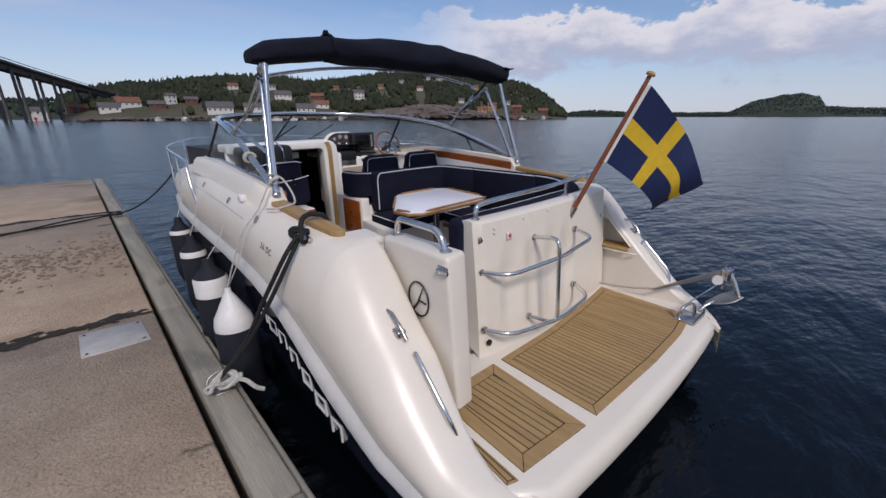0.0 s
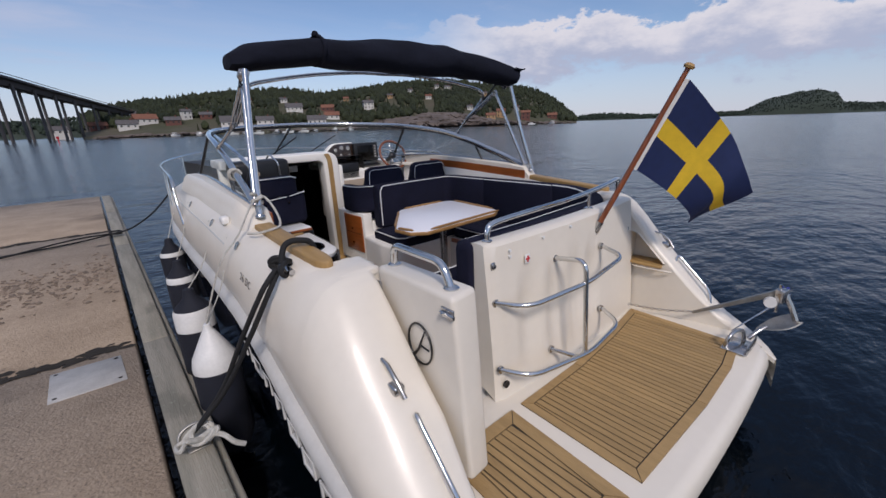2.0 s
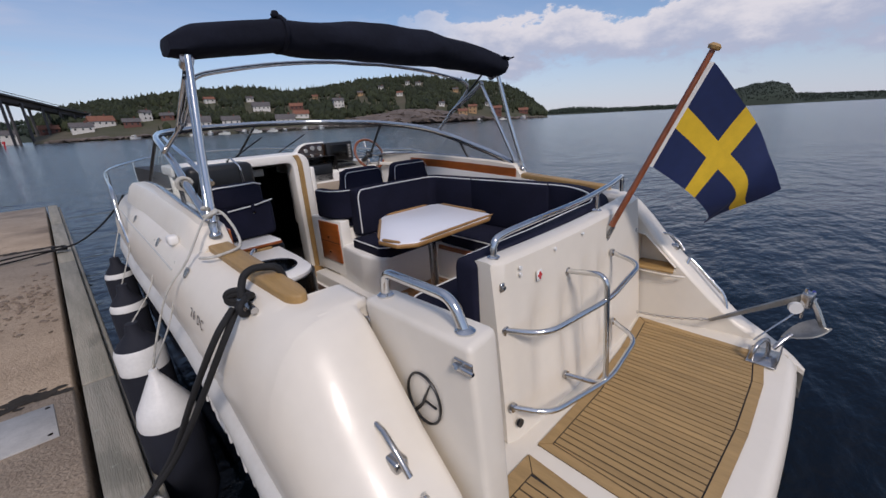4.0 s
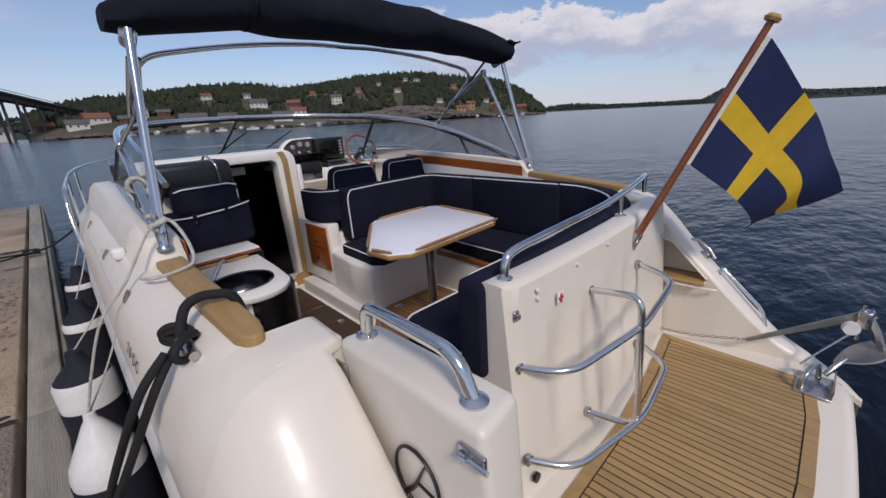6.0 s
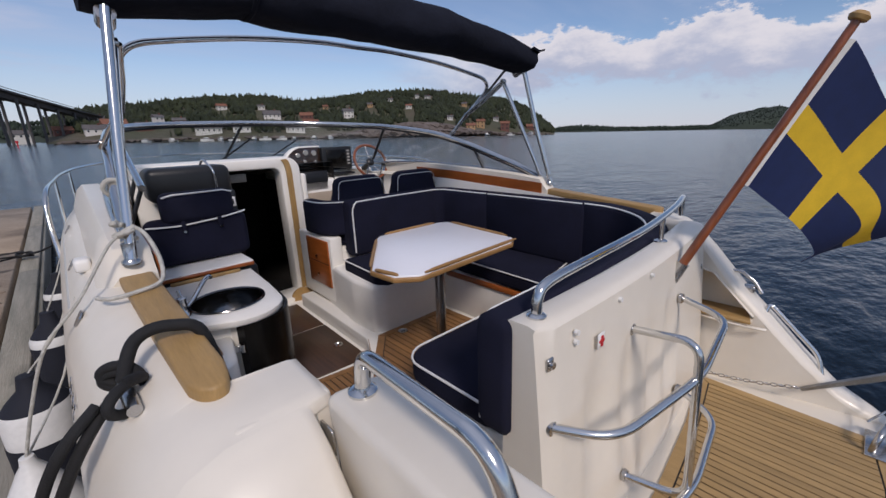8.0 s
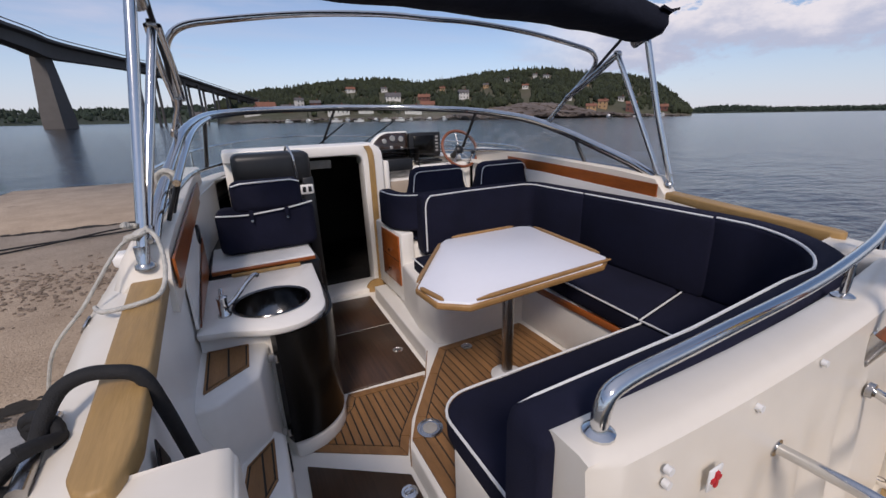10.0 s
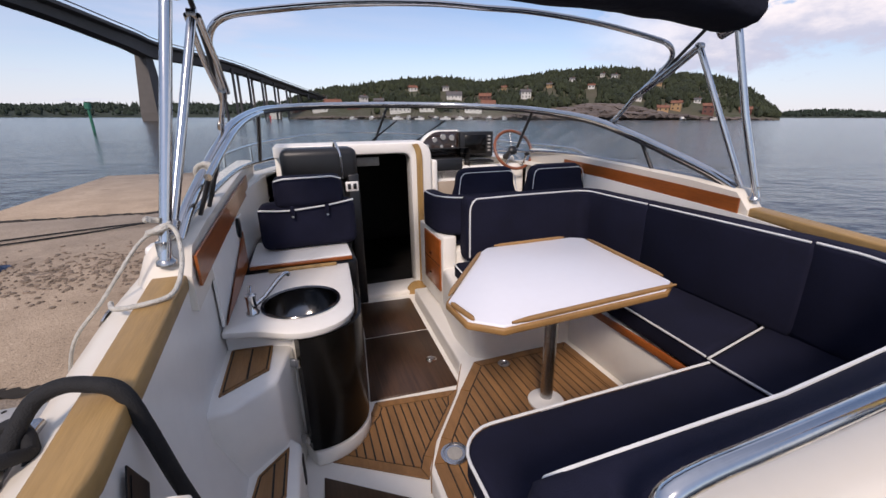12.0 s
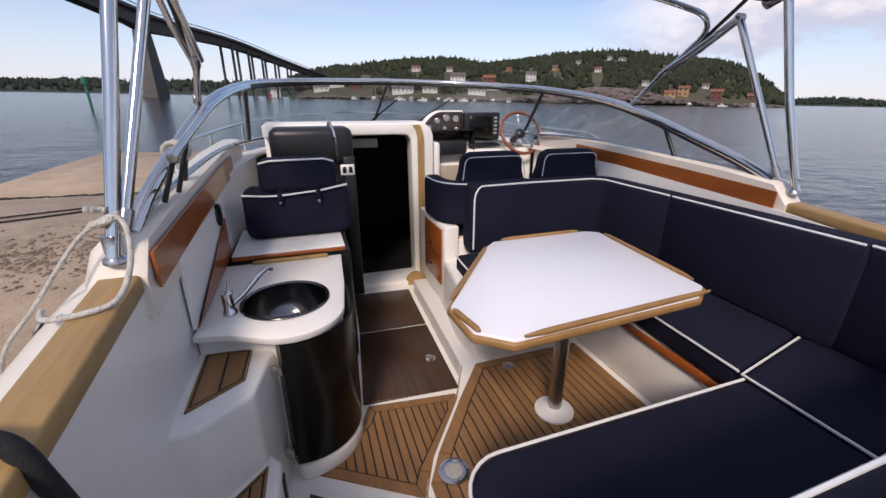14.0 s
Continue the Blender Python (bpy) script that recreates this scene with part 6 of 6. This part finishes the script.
def hill_point(az, el):
    """Where a house at that bearing and elevation stands on the hill."""
    best = None
    for k in range(1, 60):
        t = k / 60
        d = lerp_tab(SHORE_D, az) + DEEP * t
        h = hill_height(az, t)
        if math.degrees(math.atan2(h - 1.9, d)) >= el:
            return polar(az, d, h), d
    return polar(az, d, h), d


# bearing, elevation, width, wall, roof, storeys, turn
HOUSES = ((15.2, 3.25, 13, "white", ROOF_R, 1, 20), (20.7, 2.2, 16, "white", ROOF_G, 1, 5), (24.9, 2.1, 13, "red", ROOF_R, 1, -5), (25.3, 1.1, 14, "white", ROOF_R, 1, 0), (30.2, 2.2, 11, "white", ROOF_G, 2, 15),
          (4.6, 1.05, 17, "white", ROOF_R, 1, 12), (3.4, 1.75, 11, "white", ROOF_G, 1, 25), (2.9, 0.55, 14, "white", ROOF_G, 1, 5), (7.2, 0.9, 12, "red", ROOF_G, 1, 0), (8.6, 1.5, 8, "white", ROOF_G, 2, 30),
          (10.6, 1.5, 10, "red", ROOF_G, 1, 0), (13.4, 0.6, 20, "white", ROOF_G, 1, 0), (17.0, 0.7, 14, "white", ROOF_G, 1, 0), (23.3, 0.6, 16, "white", ROOF_G, 1, 0), (19.6, 3.3, 9, "white", ROOF_G, 1, 10),
          (-2.7, 0.2, 12, "white", ROOF_G, 1, 0), (0.4, 0.5, 12, "red", ROOF_R, 1, 8),
          (46.8, 0.6, 12, "ochre", ROOF_R, 1, 10), (48.2, 0.7, 11, "ochre", ROOF_R, 2, -10), (51.5, 0.35, 12, "red", ROOF_R, 2, 0), (55.0, 0.4, 13, "red", ROOF_R, 1, 5), (44.0, 1.8, 8, "white", ROOF_G, 1, 0),
          (36.0, 4.2, 8, "white", ROOF_G, 1, 0), (41.0, 4.5, 9, "white", ROOF_G, 1, 10), (33.2, 3.6, 8, "ochre", ROOF_G, 1, 0), (38.4, 3.3, 9, "white", ROOF_R, 1, 0), (46.0, 3.5, 9, "ochre", ROOF_G, 1, 0), (39.6, 4.7, 7, "white", ROOF_G, 1, 0),
          (27.4, 3.3, 8, "ochre", ROOF_R, 1, 0), (50.3, 1.5, 8, "white", ROOF_G, 1, 0))


def hill():
    rows = []
    for k in range(120):
        az = -1 + 59.2 * k / 119
        rows.append([polar(az, lerp_tab(SHORE_D, az) + DEEP * t, hill_height(az, t)) for t in [j / 24 for j in range(25)]]
                    + [polar(az, lerp_tab(SHORE_D, az) + 270, -2)])
    ob = part("hill", loft(rows), GROUND, smooth=80)
    tagged(ob, "wooded rocky hill beyond the water", "hill", kind="structure")


hill()


def woods(name, label, spots, mat, seed):
    """Spruces and round crowns, joined in one mesh."""
    rnd = random.Random(seed)
    verts, faces = [], []
    for p, h in spots:
        n0 = len(verts)
        spruce = rnd.random() < 0.42
        h *= 1.15 if spruce else 0.95
        r = h * (0.19 if spruce else 0.42)
        rings = ((0.12, 1.0), (0.35, 0.75), (0.62, 0.5), (0.85, 0.22)) if spruce else ((0.10, 0.55), (0.32, 1.0), (0.62, 0.92), (0.86, 0.5))
        for f, w in rings:
            for a in range(6):
                q = a * math.pi / 3 + rnd.random() * 0.7
                rr = r * w * rnd.uniform(0.7, 1.25)
                verts.append((p.x + rr * math.cos(q), p.y + rr * math.sin(q), p.z + h * (f + rnd.uniform(-0.05, 0.05))))
        verts.append((p.x, p.y, p.z + h))
        for i in range(3):
            for a in range(6):
                b = (a + 1) % 6
                faces.append((n0 + i * 6 + a, n0 + i * 6 + b, n0 + i * 6 + 6 + b, n0 + i * 6 + 6 + a))
        for a in range(6):
            faces.append((n0 + 18 + a, n0 + 18 + (a + 1) % 6, n0 + 24))
    me = bpy.data.meshes.new(name)
    me.from_pydata(verts, [], faces)
    me.materials.append(mat)
    ob = new(name, me)
    tagged(ob, label, "woods", kind="stuff")


def hill_woods():
    rnd = random.Random(11)
    spots = []
    clear = [(q, hill_point(q[0], q[1])[1]) for q in HOUSES]
    while len(spots) < 6800:
        az, t = rnd.uniform(-0.8, 58), rnd.random() ** 0.75
        p = polar(az, lerp_tab(SHORE_D, az) + DEEP * t)
        thin = noise.noise(p * 0.02 + Vector((3, 0, 0)))
        if t < 0.07 + 0.13 * math.exp(-((az - 39) / 5.5) ** 2) or (thin > 0.12 and t < 0.85 and rnd.random() < 0.8):
            continue
        d = lerp_tab(SHORE_D, az) + DEEP * t
        if any(abs(az - q[0]) < math.degrees((q[2] * 0.36 + 2.5) / d) and -30 < d - e < 4 for q, e in clear):
            continue
        p.z = hill_height(az, t) - 0.5
        spots.append((p, rnd.uniform(3.0, 6.8) * (1.15 if t > 0.9 else 1)))
    woods("hillside_woods", "dark green mixed spruce and leaf trees on the hill", spots, LEAF, 5)


hill_woods()


def low_shore(name, label, tab, d0, depth, tree, count, seed):
    def height(az, t):
        top = math.tan(radians(lerp_tab(tab, az))) * (d0 + depth)
        return top * t ** 0.6 * (1 + 0.12 * noise.noise(Vector((az * 0.9, t * 3, seed))))
    a0, a1 = tab[0][0], tab[-1][0]
    rows = [[polar(az, d0 + depth * t, height(az, t) if t else -1) for t in [j / 8 for j in range(9)]] + [polar(az, d0 + depth * 1.8, -2)] for az in [a0 + (a1 - a0) * k / 90 for k in range(91)]]
    tagged(part(name, loft(rows), FAR_GROUND, smooth=80), label, "shore", kind="structure")
    rnd = random.Random(seed)
    spots = []
    for k in range(count):
        az, t = rnd.uniform(a0, a1), rnd.uniform(0.05, 1)
        spots.append((polar(az, d0 + depth * t, height(az, t) - 0.5), tree * rnd.uniform(0.6, 1.2)))
    woods(name + "_woods", "distant dark trees along the low shore", spots, FAR_LEAF, seed)


FAR_GROUND = material("far_hill_ground", (0.040, 0.055, 0.035), 0.95, var=0.25, scale=0.01)
FAR_LEAF = material("distant_foliage", (0.026, 0.042, 0.026), 0.95, var=0.3, scale=0.02, rand=0.25)
low_shore("far_shore_west", "low wooded far shore under the bridge", ((-80, 1.2), (-50, 1.1), (-26, 0.85), (-22.5, 1.0), (-20.8, 1.15), (-18, 1.05), (-16, 1.2), (-8, 1.3), (-3, 1.6), (1, 1.7)), 760, 220, 8, 2600, 21)
low_shore("far_shore_east", "low wooded far shore across the fjord", ((57, 0.35), (58.6, 0.5), (61.4, 0.7), (63.5, 0.6), (66, 0.35), (72, 0.3), (77, 0.3)), 1500, 260, 9, 1200, 22)
low_shore("island", "wooded island with a steep end", ((75.4, 0.02), (76.6, 0.75), (78.2, 1.6), (80.4, 2.15), (82.6, 2.35), (83.5, 1.9), (84.2, 0.95), (87, 0.8), (94, 0.6), (100, 0.5), (110, 0.7)), 1900, 300, 5, 4200, 23)


def shore_rocks():
    rnd = random.Random(9)
    bm = bmesh.new()
    for k in range(560):
        az = rnd.gauss(39, 4.6) if k % 2 else rnd.uniform(0, 58)
        big = 30 < az < 47
        if not 0 < az < 58 or (8 < az < 28 and rnd.random() < 0.5):
            continue
        t = rnd.random() ** 1.3 * (0.17 * math.exp(-((az - 39) / 6) ** 2) + 0.012)
        p = polar(az, lerp_tab(SHORE_D, az) - 2 + DEEP * t, max(0, hill_height(az, max(t, 0.002))) - 0.3)
        s = rnd.uniform(1.6, 6 if big else 2.8)
        b2 = bmesh.new()
        bmesh.ops.create_icosphere(b2, subdivisions=1, radius=1)
        for v in b2.verts:
            v.co *= rnd.uniform(0.75, 1.2)
        merge(bm, b2, Matrix.Translation(p) @ Matrix.Rotation(rnd.uniform(0, 6), 4, "Z") @ Matrix.Diagonal((s * 1.7, s, s * 0.42, 1)))
    tagged(part("shore_rocks", bm, ROCK, smooth=0), "brown bare rocks along the far waterline", "rocks", kind="stuff")


shore_rocks()


def house(az, el, w, wall, roof, storeys=1, turn=0.0):
    p, d = hill_point(az, el)
    w *= 0.56 if el > 3 or az > 40 else 0.72
    h = thing("house", wall + " wooden house with a " + ("red tiled" if roof is ROOF_R else "grey") + " roof on the hillside", "house", group="houses on the far shore")
    dep, hh = w * 0.62, 2.5 * storeys
    part("wall", box(-w / 2, w / 2, -dep / 2, dep / 2, -3, hh), {"white": WALL_W, "red": WALL_R, "ochre": WALL_Y}[wall], h, smooth=0)
    bm = bmesh.new()
    e = 0.5
    rise = dep * 0.42
    pts = [(-w / 2 - e, -dep / 2 - e, hh - 0.1), (w / 2 + e, -dep / 2 - e, hh - 0.1), (w / 2 + e, 0, hh + rise), (-w / 2 - e, 0, hh + rise), (-w / 2 - e, dep / 2 + e, hh - 0.1), (w / 2 + e, dep / 2 + e, hh - 0.1)]
    v = [bm.verts.new(q) for q in pts]
    for f in ((0, 1, 2, 3), (3, 2, 5, 4), (0, 3, 4), (1, 5, 2), (0, 4, 5, 1)):
        bm.faces.new([v[i] for i in f])
    rf = part("roof", bm, roof, h, smooth=0)
    part("chimney", box(w * 0.15, w * 0.15 + 0.8, -0.4, 0.4, hh + rise * 0.6, hh + rise + 0.9), WALL_R, rf, smooth=0)
    for s in range(storeys):
        n = max(2, int(w / 2.6))
        for k in range(n):
            x = -w / 2 + w * (k + 0.5) / n
            part("window", box(x - 0.45, x + 0.45, -dep / 2 - 0.06, -dep / 2 + 0.05, 0.8 + 2.5 * s, 1.9 + 2.5 * s), PANE, h, smooth=0)
    h.matrix_world = Matrix.Translation(p) @ Matrix.Rotation(radians(-az + turn), 4, "Z")


for row in HOUSES:
    house(*row)


def small_boat(az, d, s, turn):
    b = thing("moored_motorboat", "small white motorboat moored off the far shore", "boat", group="moored boats")
    rows = []
    for k in range(7):
        t = k / 6
        w = 1.3 * (1 - t ** 3)
        rows.append([(-w, 3 * (2 * t - 1), 0.9 + 0.3 * t), (-w * 0.8, 3 * (2 * t - 1), 0), (w * 0.8, 3 * (2 * t - 1), 0), (w, 3 * (2 * t - 1), 0.9 + 0.3 * t)])
    part("hull", loft(rows, closed=True, caps=False), WHITE, b)
    part("cabin", box(-0.8, 0.8, -0.8, 1.2, 0.9, 2.0, 0.2), WHITE, b)
    part("window_band", box(-0.82, 0.82, -0.6, 1.22, 1.35, 1.75, 0.05, 1), PANE, b)
    b.matrix_world = Matrix.Translation(polar(az, d, 0.0)) @ Matrix.Rotation(radians(turn), 4, "Z") @ Matrix.Scale(s, 4)


rb = random.Random(3)
for az in (7.0, 9.5, 13.0, 14.5, 16.0, 18.2, 19.5, 21.5, 23.0, 25.5, 27.5, 49.0, 52.3, 55.0):
    small_boat(az, lerp_tab(SHORE_D, az) - rb.uniform(4, 20), rb.uniform(0.8, 1.2), rb.uniform(0, 360))


def bridge():
    b = thing("road_bridge", "tall grey concrete road bridge over the sound", "bridge")
    plan = smooth_path([(-130, -60, 30), (-95, 40, 30), (-63, 109, 28.8), (-54, 174, 28.9), (-52, 205, 29.2), (-32, 247, 27.6), (-13, 300, 24.2), (11, 360, 19.9), (32, 400, 16.5)], 8)
    main = Vector((-54.5, 201, 0))
    rows = []
    for i, p in enumerate(plan):
        d = (plan[min(i + 1, len(plan) - 1)] - plan[max(i - 1, 0)])
        d.z = 0
        d.normalize()
        s = Vector((d.y, -d.x, 0))
        near = (Vector((p.x, p.y, 0)) - main).length
        dep = 2.1 + 2.4 * max(0, 1 - near / 75) ** 1.5
        rows.append([p + s * 4.2 + Vector((0, 0, 0)), p + s * 4.2 + Vector((0, 0, -0.9)), p + s * 2.4 + Vector((0, 0, -1.3)), p + s * 2.1 + Vector((0, 0, -1.3 - dep)), p - s * 2.1 + Vector((0, 0, -1.3 - dep)), p - s * 2.4 + Vector((0, 0, -1.3)), p - s * 4.2 + Vector((0, 0, -0.9)), p - s * 4.2])
    part("deck", loft(rows, closed=True, caps=True), STONE, b, smooth=30)
    for side in (-4.1, 4.1):
        rail = []
        for i, p in enumerate(plan):
            d = (plan[min(i + 1, len(plan) - 1)] - plan[max(i - 1, 0)]).normalized()
            rail.append(p + Vector((d.y, -d.x, 0)) * side + Vector((0, 0, 0.9)))
        part("parapet_rail", tube(rail, 0.18, 5), STONE, b)

    def pier(p, w0, w1, t0, t1, top):
        rows = [[(-w0, -t0, -2), (w0, -t0, -2), (w0, t0, -2), (-w0, t0, -2)], [(-w0, -t0, 3), (w0, -t0, 3), (w0, t0, 3), (-w0, t0, 3)], [(-w1, -t1, top), (w1, -t1, top), (w1, t1, top), (-w1, t1, top)]]
        bm = loft(rows, closed=True, caps=True)
        bm.transform(Matrix.Translation((p.x, p.y, 0)) @ Matrix.Rotation(radians(-15), 4, "Z"))
        return bm

    part("main_pier", pier(main, 3.2, 2.0, 4.2, 2.1, 24.5), STONE, b, "tapered concrete main pier", smooth=0)
    part("main_pier", pier(Vector((-88, 55, 0)), 3.2, 2.0, 4.2, 2.1, 25.0), STONE, b, smooth=0)
    along = [p for p in plan if p.y > 243]
    for k in range(10):
        f = k / 9 * (len(along) - 3)
        i = int(f)
        p = along[i].lerp(along[i + 1], f - i)
        d = (along[i + 1] - along[i]).normalized()
        s = Vector((d.y, -d.x, 0)).normalized()
        for q in (-2.9, 2.9):
            c = p + s * q
            part("column", tube([(c.x, c.y, -2), (c.x, c.y, p.z - 2.4)], 0.65, 8), STONE, b)
        part("cross_beam", tube([p + s * 3.2 + Vector((0, 0, -3.2)), p - s * 3.2 + Vector((0, 0, -3.2))], 0.55, 4), STONE, b, smooth=0)


bridge()


def marker(az, d, h, mat, name, label):
    m = thing(name, label, "navigation mark")
    p = polar(az, d)
    part("post", tube([p + Vector((0, 0, -1)), p + Vector((0, 0, h))], 0.16, 8), mat, m)
    part("topmark", lathe([(0, 0), (0.35, 0), (0.35, 0.7), (0, 0.7)], p + Vector((0, 0, h - 0.3)), 10), mat, m)


GREEN = material("green_mark_paint", (0.02, 0.16, 0.10), 0.6, var=0.1)
marker(-20.9, 67.9, 3.0, GREEN, "green_channel_mark", "green channel marker post in the water")
marker(-3.3, 170, 1.6, RED, "red_channel_mark", "dull red channel marker post in the water")
